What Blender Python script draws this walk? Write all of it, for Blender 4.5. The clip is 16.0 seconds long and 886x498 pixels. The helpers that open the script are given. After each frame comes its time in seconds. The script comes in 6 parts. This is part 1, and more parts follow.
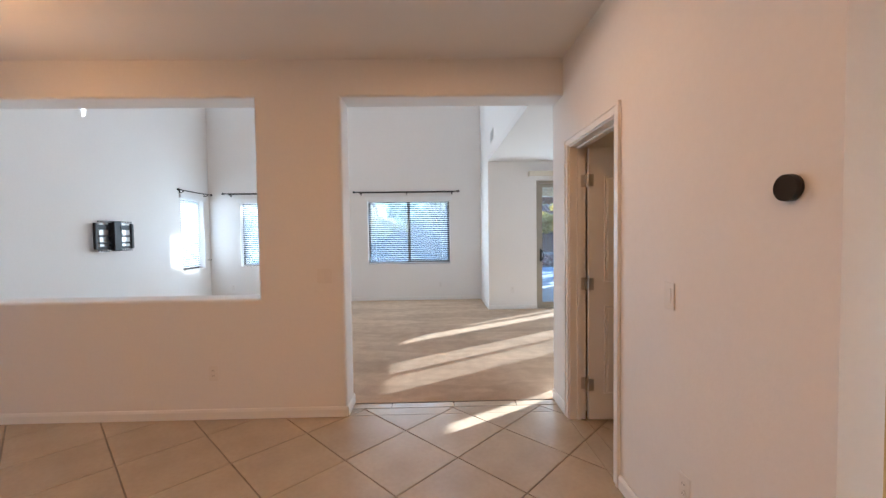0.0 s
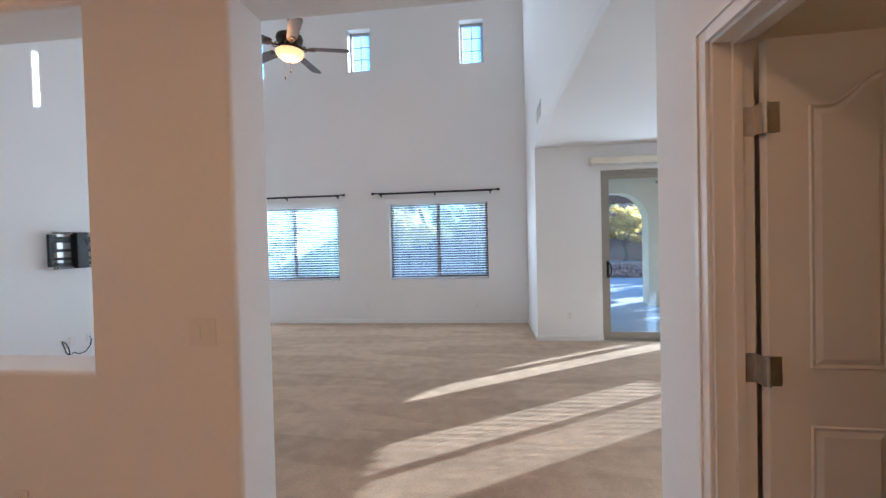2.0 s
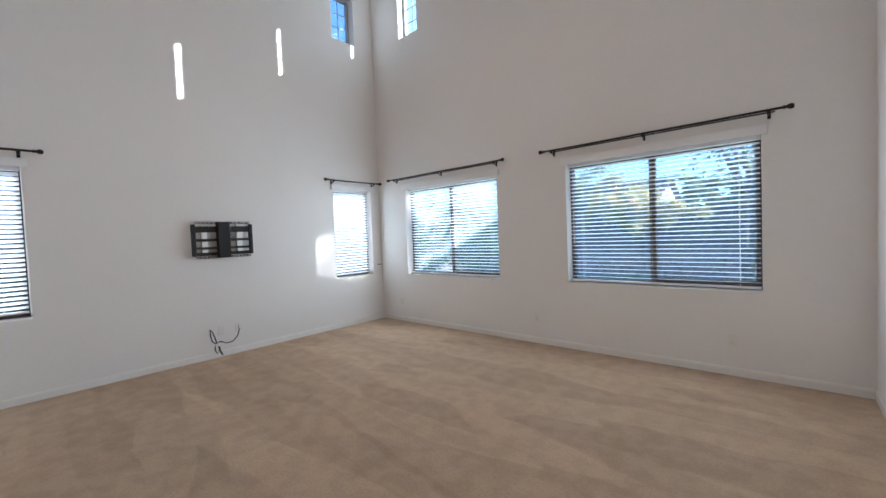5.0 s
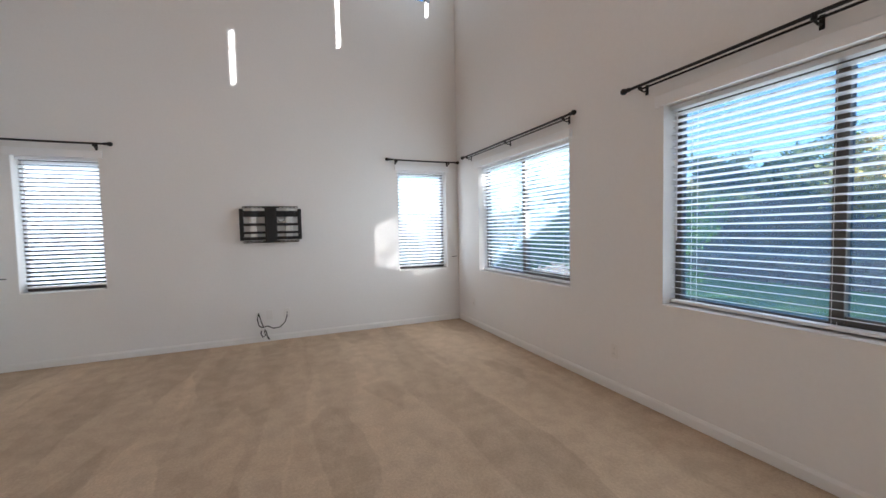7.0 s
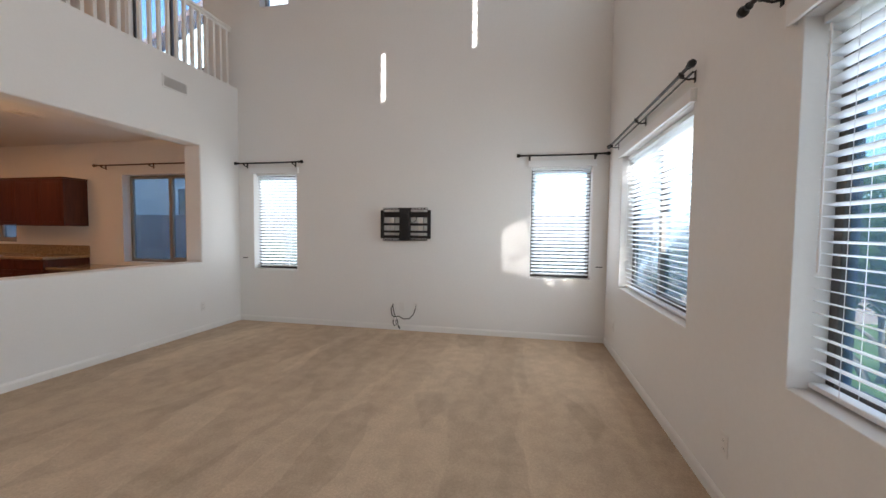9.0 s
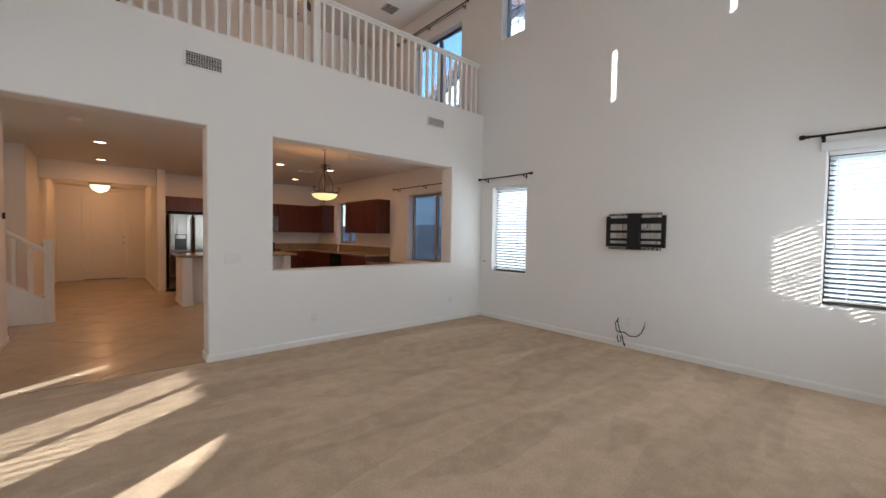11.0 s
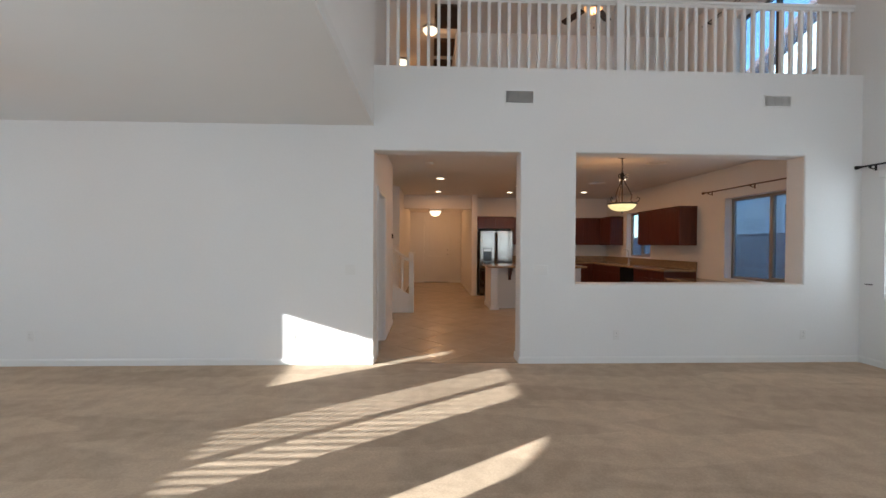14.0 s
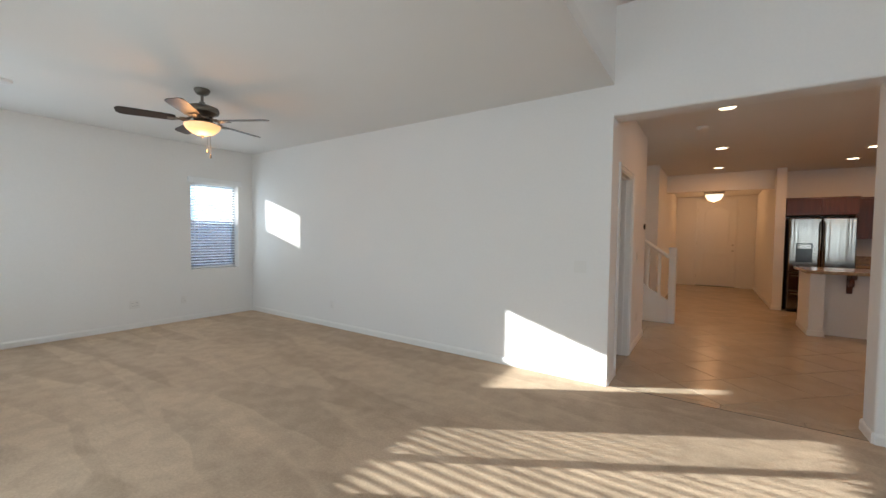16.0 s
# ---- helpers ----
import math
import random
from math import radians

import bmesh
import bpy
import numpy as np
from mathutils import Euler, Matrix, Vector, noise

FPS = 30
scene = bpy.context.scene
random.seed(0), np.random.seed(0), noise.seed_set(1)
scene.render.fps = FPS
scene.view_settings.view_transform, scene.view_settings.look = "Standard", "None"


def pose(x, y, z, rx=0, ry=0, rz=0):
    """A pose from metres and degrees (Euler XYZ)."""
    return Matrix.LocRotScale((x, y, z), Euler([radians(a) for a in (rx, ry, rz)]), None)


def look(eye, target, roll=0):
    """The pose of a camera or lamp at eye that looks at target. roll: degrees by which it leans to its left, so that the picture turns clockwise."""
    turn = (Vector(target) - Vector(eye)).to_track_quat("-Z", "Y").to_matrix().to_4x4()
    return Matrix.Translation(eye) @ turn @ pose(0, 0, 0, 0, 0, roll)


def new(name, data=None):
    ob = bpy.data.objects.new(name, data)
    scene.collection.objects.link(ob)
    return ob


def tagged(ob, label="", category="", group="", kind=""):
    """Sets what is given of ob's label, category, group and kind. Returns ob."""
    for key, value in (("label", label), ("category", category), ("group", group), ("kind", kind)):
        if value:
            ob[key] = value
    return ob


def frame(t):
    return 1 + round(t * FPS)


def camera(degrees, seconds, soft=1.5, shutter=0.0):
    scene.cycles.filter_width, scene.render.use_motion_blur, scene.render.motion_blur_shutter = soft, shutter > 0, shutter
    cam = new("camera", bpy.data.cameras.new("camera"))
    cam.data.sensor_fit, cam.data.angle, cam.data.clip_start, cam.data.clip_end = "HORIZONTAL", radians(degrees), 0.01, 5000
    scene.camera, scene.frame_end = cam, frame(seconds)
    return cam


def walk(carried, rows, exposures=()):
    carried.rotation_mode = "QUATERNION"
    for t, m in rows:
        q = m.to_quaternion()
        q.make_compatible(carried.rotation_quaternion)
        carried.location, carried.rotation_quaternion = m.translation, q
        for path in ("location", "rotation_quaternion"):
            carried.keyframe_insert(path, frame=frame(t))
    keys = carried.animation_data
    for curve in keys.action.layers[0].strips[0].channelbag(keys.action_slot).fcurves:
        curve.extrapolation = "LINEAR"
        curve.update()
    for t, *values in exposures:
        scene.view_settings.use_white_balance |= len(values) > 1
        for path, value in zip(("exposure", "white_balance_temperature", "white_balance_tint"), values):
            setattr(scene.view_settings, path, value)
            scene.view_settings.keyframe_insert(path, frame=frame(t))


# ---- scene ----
cam = camera(97.5, 16.0)
PATH = [
    (0, (0.392, 0.748, 1.402), (0.433, 2.746, 1.33), -0.8),
    (0.5, (0.426, 1.155, 1.398), (0.457, 3.153, 1.333), -1.1),
    (1, (0.448, 1.589, 1.404), (0.447, 3.588, 1.358), -1.3),
    (1.5, (0.527, 1.967, 1.419), (0.443, 3.965, 1.383), -1.3),
    (2, (0.682, 2.307, 1.438), (0.46, 4.294, 1.404), -1.4),
    (2.5, (0.751, 2.755, 1.443), (0.378, 4.72, 1.406), -1.4),
    (3, (0.829, 3.163, 1.415), (0.273, 5.084, 1.388), -1.5),
    (3.5, (0.858, 3.556, 1.396), (0.105, 5.408, 1.368), -1.6),
    (4, (0.82, 3.944, 1.4), (-0.136, 5.7, 1.362), -1.7),
    (4.2, (0.833, 4.092, 1.417), (-0.203, 5.802, 1.37), -1.9),
    (6.5, (0.868, 6.253, 1.346), (-0.866, 7.245, 1.254), -1.6),
    (7, (0.858, 6.69, 1.346), (-0.985, 7.466, 1.245), -1.25),
    (7.5, (0.846, 7.093, 1.348), (-1.078, 7.629, 1.246), -0.9),
    (8, (0.787, 7.482, 1.36), (-1.196, 7.726, 1.26), -0.5),
    (8.2, (0.772, 7.625, 1.362), (-1.224, 7.745, 1.262), -0.35),
    (10.3, (0.467, 8.663, 1.38), (-1.114, 7.442, 1.299), 1.2),
    (10.5, (0.467, 8.653, 1.37), (-1.033, 7.333, 1.292), 1.0),
    (11, (0.496, 8.639, 1.372), (-0.818, 7.133, 1.301), 0.9),
    (11.5, (0.517, 8.621, 1.369), (-0.594, 6.959, 1.311), 0.8),
    (12, (0.555, 8.599, 1.374), (-0.349, 6.815, 1.328), 0.7),
    (12.5, (0.593, 8.588, 1.388), (-0.094, 6.71, 1.348), 0.6),
    (13, (0.655, 8.559, 1.401), (0.186, 6.615, 1.367), 0.6),
    (13.5, (0.698, 8.528, 1.394), (0.43, 6.546, 1.368), 0.4),
    (14, (0.744, 8.484, 1.386), (0.675, 6.486, 1.362), 0.3),
    (14.5, (0.783, 8.401, 1.374), (0.931, 6.406, 1.344), 0.3),
    (15, (0.766, 8.276, 1.375), (1.148, 6.313, 1.325), 0.4),
    (15.5, (0.666, 8.038, 1.384), (1.399, 6.179, 1.32), 0.6),
    (16, (0.654, 7.776, 1.379), (1.78, 6.125, 1.305), 0.7),
]
walk(cam, [(t, look(eye, target, roll)) for t, eye, target, roll in PATH], [(0, 3.2, 5650, 5), (1, 3.15, 5500, 5), (3, 2.72, 5400, 6), (4.2, 2.65, 5750, 6), (6.5, 2.48, 6200, 10), (8.2, 2.42, 6550, 10), (10.3, 2.4, 6600, 9), (12, 2.4, 6350, 8), (14, 2.37, 6150, 6), (16, 2.4, 6300, 4)])

# ---- world, sun and large lights ----
SUN_AZ = Vector((1.0, 0.61, 0.303))  # from the room towards the sun
world = bpy.data.worlds.new("sky")
scene.world = world
world.use_nodes = True
wn = world.node_tree
sky = wn.nodes.new("ShaderNodeTexSky")
sky.sky_type = "NISHITA"
sky.sun_disc = False
sky.dust_density, sky.ozone_density, sky.air_density = 0.4, 3.0, 1.0
sky.sun_elevation = math.atan2(0.303, math.hypot(1.0, 0.61))
sky.sun_rotation = math.atan2(1.0, 0.61)
wn.links.new(sky.outputs[0], wn.nodes["Background"].inputs[0])
wn.nodes["Background"].inputs[1].default_value = 0.105
sun = new("sun", bpy.data.lights.new("sun", "SUN"))
sun.data.energy, sun.data.angle, sun.data.color = 3.4, radians(0.35), (1.0, 0.985, 0.95)
sun.matrix_world = look(SUN_AZ * 30, (0, 0, 0))


def sky_lamp(name, where, target, width, height, watts):
    """Stands in for the sky's light in a window's opening."""
    l = new(name, bpy.data.lights.new(name, "AREA"))
    l.data.shape, l.data.size, l.data.size_y = "RECTANGLE", width, height
    l.data.energy, l.data.color = watts, (0.86, 0.94, 1.0)
    l.matrix_world = look(where, target)
    return l


# one in each opening; where a blind hangs, part of it shines through the slats and part from their inner face
for where, into, wide, high, watts in (
    ((-2.885, 9.287, 1.475), (0, -1, 0), 1.66, 1.27, 2.3), ((-0.17, 9.287, 1.475), (0, -1, 0), 1.66, 1.27, 2.3),
    ((-2.885, 9.145, 1.475), (0, -1, 0), 1.7, 1.3, 2.8), ((-0.17, 9.145, 1.475), (0, -1, 0), 1.7, 1.3, 2.8),
    ((-3.56, 9.15, 4.93), (0, -1, 0), 0.38, 0.7, 1.1), ((-1.52, 9.15, 4.93), (0, -1, 0), 0.38, 0.7, 1.1), ((0.5, 9.15, 4.93), (0, -1, 0), 0.38, 0.7, 1.1),
    ((-4.542, 8.61, 1.48), (1, 0, 0), 0.63, 1.27, 1.8), ((-4.542, 4.6, 1.48), (1, 0, 0), 0.61, 1.27, 1.8),
    ((-4.4, 8.61, 1.48), (1, 0, 0), 0.65, 1.3, 0.2), ((-4.4, 4.6, 1.48), (1, 0, 0), 0.63, 1.3, 0.2),
    ((-4.405, 8.6, 4.93), (1, 0, 0), 0.38, 0.7, 0.45), ((-4.405, 4.6, 4.93), (1, 0, 0), 0.38, 0.7, 0.45),
    ((-4.405, 2.7, 4.5), (1, 0, 0), 1.4, 1.45, 1.6), ((-4.405, 2.65, 1.5), (1, 0, 0), 1.5, 1.3, 0.5),
    ((3.1, 7.94, 1.2), (0, -1, 0), 1.5, 2.2, 4.0), ((5.665, 7.94, 1.475), (0, -1, 0), 1.7, 1.3, 2.7),
    ((7.295, 7.375, 1.475), (-1, 0, 0), 0.7, 1.3, 0.9), ((7.432, 4.62, 1.475), (-1, 0, 0), 0.65, 1.27, 0.4), ((7.29, 4.62, 1.475), (-1, 0, 0), 0.67, 1.3, 0.6)):
    sky_lamp("window_sky", where, Vector(where) + Vector(into), wide, high, watts)


# ---- materials ----
def mat(name, color, rough=0.6, metal=0.0, var=0.06, scale=6.0, fine=0.0, fine_scale=200.0, bump=0.0, bump_scale=150.0, color2=None, spec=0.5, emit=None, power=0.0, random_tint=0.0):
    """A painted, woven or stained surface: colour with variation at two scales, and fine relief."""
    m = bpy.data.materials.new(name)
    m.use_nodes = True
    nt = m.node_tree
    b = nt.nodes["Principled BSDF"]
    b.inputs["Roughness"].default_value = rough
    b.inputs["Metallic"].default_value = metal
    b.inputs["Specular IOR Level"].default_value = spec
    tc = nt.nodes.new("ShaderNodeTexCoord")
    big = nt.nodes.new("ShaderNodeTexNoise")
    big.inputs["Scale"].default_value, big.inputs["Detail"].default_value = scale, 5.0
    nt.links.new(tc.outputs["Object"], big.inputs["Vector"])
    ramp = nt.nodes.new("ShaderNodeMapRange")
    ramp.inputs["From Min"].default_value, ramp.inputs["From Max"].default_value = 0.3, 0.7
    nt.links.new(big.outputs["Fac"], ramp.inputs["Value"])
    mix = nt.nodes.new("ShaderNodeMix")
    mix.data_type = "RGBA"
    c2 = color2 or tuple(c * (1 - var) for c in color)
    mix.inputs["A"].default_value, mix.inputs["B"].default_value = (*color, 1), (*c2, 1)
    nt.links.new(ramp.outputs[0], mix.inputs["Factor"])
    last = mix.outputs["Result"]
    if fine:
        grain = nt.nodes.new("ShaderNodeTexNoise")
        grain.inputs["Scale"].default_value, grain.inputs["Detail"].default_value = fine_scale, 3.0
        nt.links.new(tc.outputs["Object"], grain.inputs["Vector"])
        gr = nt.nodes.new("ShaderNodeMapRange")
        gr.inputs["From Min"].default_value, gr.inputs["From Max"].default_value = 0.3, 0.7
        gr.inputs["To Min"].default_value, gr.inputs["To Max"].default_value = 1 - fine, 1 + fine
        nt.links.new(grain.outputs["Fac"], gr.inputs["Value"])
        mul = nt.nodes.new("ShaderNodeVectorMath")
        mul.operation = "SCALE"
        nt.links.new(last, mul.inputs[0])
        nt.links.new(gr.outputs[0], mul.inputs["Scale"])
        last = mul.outputs[0]
    if random_tint:
        info = nt.nodes.new("ShaderNodeObjectInfo")
        rr = nt.nodes.new("ShaderNodeMapRange")
        rr.inputs["To Min"].default_value, rr.inputs["To Max"].default_value = 1 - random_tint, 1 + random_tint
        nt.links.new(info.outputs["Random"], rr.inputs["Value"])
        mul = nt.nodes.new("ShaderNodeVectorMath")
        mul.operation = "SCALE"
        nt.links.new(last, mul.inputs[0])
        nt.links.new(rr.outputs[0], mul.inputs["Scale"])
        last = mul.outputs[0]
    nt.links.new(last, b.inputs["Base Color"])
    if bump:
        bn = nt.nodes.new("ShaderNodeTexNoise")
        bn.inputs["Scale"].default_value, bn.inputs["Detail"].default_value = bump_scale, 2.0
        nt.links.new(tc.outputs["Object"], bn.inputs["Vector"])
        bp = nt.nodes.new("ShaderNodeBump")
        bp.inputs["Strength"].default_value, bp.inputs["Distance"].default_value = bump, 0.004
        nt.links.new(bn.outputs["Fac"], bp.inputs["Height"])
        nt.links.new(bp.outputs[0], b.inputs["Normal"])
    if emit:
        b.inputs["Emission Color"].default_value = (*emit, 1)
        b.inputs["Emission Strength"].default_value = power
    return m


def wood(name, dark, light, rough=0.35, stretch=(2, 30, 30)):
    """Stained wood with grain drawn out along one axis."""
    m = mat(name, light, rough, fine=0.06, fine_scale=60)
    nt = m.node_tree
    tc = nt.nodes.new("ShaderNodeTexCoord")
    mp = nt.nodes.new("ShaderNodeMapping")
    mp.inputs["Scale"].default_value = stretch
    nz = nt.nodes.new("ShaderNodeTexNoise")
    nz.inputs["Scale"].default_value, nz.inputs["Detail"].default_value = 1.2, 6.0
    nt.links.new(tc.outputs["Object"], mp.inputs[0])
    nt.links.new(mp.outputs[0], nz.inputs["Vector"])
    mix = next(n for n in nt.nodes if n.bl_idname == "ShaderNodeMix")
    mix.inputs["A"].default_value, mix.inputs["B"].default_value = (*dark, 1), (*light, 1)
    ramp = next(n for n in nt.nodes if n.bl_idname == "ShaderNodeMapRange" and n.outputs[0].links and n.outputs[0].links[0].to_node == mix)
    nt.links.new(nz.outputs["Fac"], ramp.inputs["Value"])
    return m


def glass_mat(name, tint=(1, 1, 1), haze=0.0):
    """Clear pane with a Fresnel gloss; haze is the share of bluish scatter that paints a glare veil over the view."""
    m = bpy.data.materials.new(name)
    m.use_nodes = True
    nt = m.node_tree
    nt.nodes.remove(nt.nodes["Principled BSDF"])
    tr, gl, mx = (nt.nodes.new(k) for k in ("ShaderNodeBsdfTransparent", "ShaderNodeBsdfGlossy", "ShaderNodeMixShader"))
    lw = nt.nodes.new("ShaderNodeLayerWeight")
    lw.inputs[0].default_value = 0.5
    pw = nt.nodes.new("ShaderNodeMath")
    pw.operation = "POWER"
    pw.inputs[1].default_value = 4.0
    fr = nt.nodes.new("ShaderNodeMapRange")
    fr.inputs["To Min"].default_value, fr.inputs["To Max"].default_value = 0.035, 0.7
    nt.links.new(lw.outputs["Facing"], pw.inputs[0])
    nt.links.new(pw.outputs[0], fr.inputs["Value"])
    tr.inputs[0].default_value = (*tint, 1)
    gl.inputs["Roughness"].default_value = 0.02
    nt.links.new(fr.outputs[0], mx.inputs[0])
    glare, veil = nt.nodes.new("ShaderNodeBsdfTranslucent"), nt.nodes.new("ShaderNodeMixShader")
    # bluish scatter imitates the bright haze over the view outside
    glare.inputs[0].default_value = (0.5, 0.72, 1.0, 1)
    veil.inputs[0].default_value = haze
    nt.links.new(tr.outputs[0], veil.inputs[1])
    nt.links.new(glare.outputs[0], veil.inputs[2])
    nt.links.new(veil.outputs[0], mx.inputs[1])
    nt.links.new(gl.outputs[0], mx.inputs[2])
    nt.links.new(mx.outputs[0], nt.nodes["Material Output"].inputs[0])
    return m


def carpet_mat():
    """Cut-pile carpet: yarn speckle, brushed patches and pale vacuum strokes."""
    m = mat("carpet_beige", (0.52, 0.395, 0.285), 0.95, var=0.1, scale=1.3, fine=0.1, fine_scale=420, bump=0.6, bump_scale=260, spec=0.1)
    nt = m.node_tree
    b = nt.nodes["Principled BSDF"]
    b.inputs["Diffuse Roughness"].default_value = 0.6
    last = b.inputs["Base Color"].links[0].from_socket
    tc = nt.nodes.new("ShaderNodeTexCoord")

    def factor(node, out, lo, hi, to_lo, to_hi, colour):
        """Scales a colour by a texture's value, eased between two limits."""
        mr = nt.nodes.new("ShaderNodeMapRange")
        mr.interpolation_type = "SMOOTHSTEP"
        for key, v in (("From Min", lo), ("From Max", hi), ("To Min", to_lo), ("To Max", to_hi)):
            mr.inputs[key].default_value = v
        mul = nt.nodes.new("ShaderNodeVectorMath")
        mul.operation = "SCALE"
        nt.links.new(node.outputs[out], mr.inputs["Value"])
        nt.links.new(colour, mul.inputs[0])
        nt.links.new(mr.outputs[0], mul.inputs["Scale"])
        return mul.outputs[0]

    wob = nt.nodes.new("ShaderNodeTexNoise")
    wob.inputs["Scale"].default_value, wob.inputs["Detail"].default_value = 1.7, 4.0
    nt.links.new(tc.outputs["Object"], wob.inputs["Vector"])
    add = nt.nodes.new("ShaderNodeVectorMath")
    add.operation = "MULTIPLY_ADD"
    add.inputs[1].default_value = (0.3, 0.18, 0)
    nt.links.new(wob.outputs["Color"], add.inputs[0])
    nt.links.new(tc.outputs["Object"], add.inputs[2])
    for scale, turn, lo, hi in (((0.8, 4.2, 1), 7, 0.93, 1.07), ((0.55, 2.6, 1), -16, 0.95, 1.05)):
        mp = nt.nodes.new("ShaderNodeMapping")
        mp.inputs["Scale"].default_value = scale
        mp.inputs["Rotation"].default_value = (0, 0, radians(turn))
        vo = nt.nodes.new("ShaderNodeTexVoronoi")
        vo.feature = "SMOOTH_F1"
        vo.inputs["Scale"].default_value, vo.inputs["Smoothness"].default_value = 1.0, 0.12
        nt.links.new(add.outputs[0], mp.inputs[0])
        nt.links.new(mp.outputs[0], vo.inputs["Vector"])
        last = factor(vo, "Color", 0.25, 0.75, lo, hi, last)
    tuft = nt.nodes.new("ShaderNodeTexNoise")
    tuft.inputs["Scale"].default_value, tuft.inputs["Detail"].default_value, tuft.inputs["Roughness"].default_value = 60.0, 6.0, 0.75
    nt.links.new(tc.outputs["Object"], tuft.inputs["Vector"])
    last = factor(tuft, "Fac", 0.3, 0.7, 0.9, 1.1, last)
    blot = nt.nodes.new("ShaderNodeTexNoise")
    blot.inputs["Scale"].default_value, blot.inputs["Detail"].default_value = 7.0, 5.0
    nt.links.new(tc.outputs["Object"], blot.inputs["Vector"])
    last = factor(blot, "Fac", 0.35, 0.65, 0.94, 1.06, last)
    nt.links.new(last, b.inputs["Base Color"])
    return m


PAINT = mat("wall_paint_white", (0.80, 0.785, 0.765), 0.75, var=0.025, scale=0.9, fine=0.01, fine_scale=40, bump=0.13, bump_scale=90, spec=0.25)
CEIL = mat("ceiling_paint", (0.78, 0.765, 0.745), 0.85, var=0.03, scale=0.8, bump=0.3, bump_scale=70, spec=0.2)
TRIM = mat("trim_white_gloss", (0.80, 0.785, 0.76), 0.4, var=0.03, scale=3, bump=0.03, bump_scale=60)
CARPET = carpet_mat()
TILE = mat("floor_tile_beige", (0.48, 0.39, 0.29), 0.27, var=0.14, scale=3.5, fine=0.04, fine_scale=30, bump=0.04, bump_scale=30, random_tint=0.05)
GROUT = mat("grout_brown", (0.24, 0.19, 0.145), 0.9, var=0.15, scale=8, bump=0.3, bump_scale=300)
BRONZE = mat("window_frame_taupe", (0.32, 0.285, 0.235), 0.45, var=0.08, scale=5, fine=0.03)
DARK = mat("window_frame_bronze", (0.075, 0.068, 0.062), 0.4, var=0.1, scale=5)
GREYF = mat("window_frame_grey", (0.34, 0.34, 0.35), 0.5, var=0.06, scale=5)
# ochre colour carries the yellow lamplight on the small room's walls and ceiling
LAMPLIT = mat("wall_paint_lamplit", (0.50, 0.36, 0.14), 0.8, var=0.05, scale=1.2, bump=0.2, bump_scale=90)
BLACK = mat("black_metal", (0.012, 0.011, 0.011), 0.42, metal=0.3, var=0.2, scale=20)
IRON = mat("wrought_iron_brown", (0.055, 0.04, 0.03), 0.5, metal=0.6, var=0.3, scale=20)
NICKEL = mat("satin_nickel", (0.62, 0.60, 0.57), 0.36, metal=1.0, var=0.1, scale=30)
STEEL = mat("brushed_steel", (0.29, 0.27, 0.245), 0.16, metal=1.0, var=0.08, scale=4)
_nt = STEEL.node_tree
_tc, _mp, _nz, _bp = (_nt.nodes.new(k) for k in ("ShaderNodeTexCoord", "ShaderNodeMapping", "ShaderNodeTexNoise", "ShaderNodeBump"))
_mp.inputs["Scale"].default_value = (9, 9, 0.35)
_nz.inputs["Scale"].default_value, _nz.inputs["Detail"].default_value = 1.0, 2.0
_bp.inputs["Strength"].default_value, _bp.inputs["Distance"].default_value = 0.2, 0.03
for _a, _b in ((_tc.outputs["Object"], _mp.inputs[0]), (_mp.outputs[0], _nz.inputs["Vector"]), (_nz.outputs["Fac"], _bp.inputs["Height"]), (_bp.outputs[0], _nt.nodes["Principled BSDF"].inputs["Normal"])):
    _nt.links.new(_a, _b)
BLIND = mat("blind_white", (0.82, 0.82, 0.82), 0.5, var=0.03, scale=4)
SLAT = mat("blind_slat_white", (0.84, 0.84, 0.84), 0.45, var=0.03, scale=4)
_nt = SLAT.node_tree
_tr, _mx = _nt.nodes.new("ShaderNodeBsdfTranslucent"), _nt.nodes.new("ShaderNodeMixShader")
_tr.inputs[0].default_value = (0.93, 0.94, 0.95, 1)
_mx.inputs[0].default_value = 0.8
_nt.links.new(_nt.nodes["Principled BSDF"].outputs[0], _mx.inputs[1])
_nt.links.new(_tr.outputs[0], _mx.inputs[2])
_nt.links.new(_mx.outputs[0], _nt.nodes["Material Output"].inputs[0])
VANE = mat("valance_cream", (0.72, 0.66, 0.54), 0.55, var=0.04, scale=4)
PLATE = mat("plastic_plate_white", (0.76, 0.74, 0.71), 0.35, var=0.03, scale=10)
CHERRY = wood("cherry_wood", (0.055, 0.011, 0.006), (0.105, 0.024, 0.012), 0.3, (20, 20, 2))
BLADE = wood("fan_blade_walnut", (0.016, 0.009, 0.007), (0.034, 0.018, 0.012), 0.4, (2, 20, 20))
GRANITE = mat("granite_tan", (0.42, 0.31, 0.19), 0.15, color2=(0.22, 0.15, 0.09), scale=30, fine=0.3, fine_scale=160)
GLASS = glass_mat("window_glass", (0.74, 0.85, 0.95), haze=0.15)
DOORGLASS = glass_mat("patio_door_glass", (0.92, 0.96, 1.0), haze=0.05)
STUCCO = mat("stucco_cream", (0.70, 0.62, 0.48), 0.9, var=0.08, scale=2, fine=0.05, fine_scale=80, bump=0.6, bump_scale=60)
CONCRETE = mat("patio_concrete", (0.37, 0.39, 0.42), 0.85, var=0.12, scale=1.5, fine=0.08, fine_scale=90, bump=0.3, bump_scale=120)
BLOCK = mat("block_wall_brown", (0.27, 0.185, 0.15), 0.95, var=0.2, scale=1.2, fine=0.12, fine_scale=60, bump=0.6, bump_scale=80)
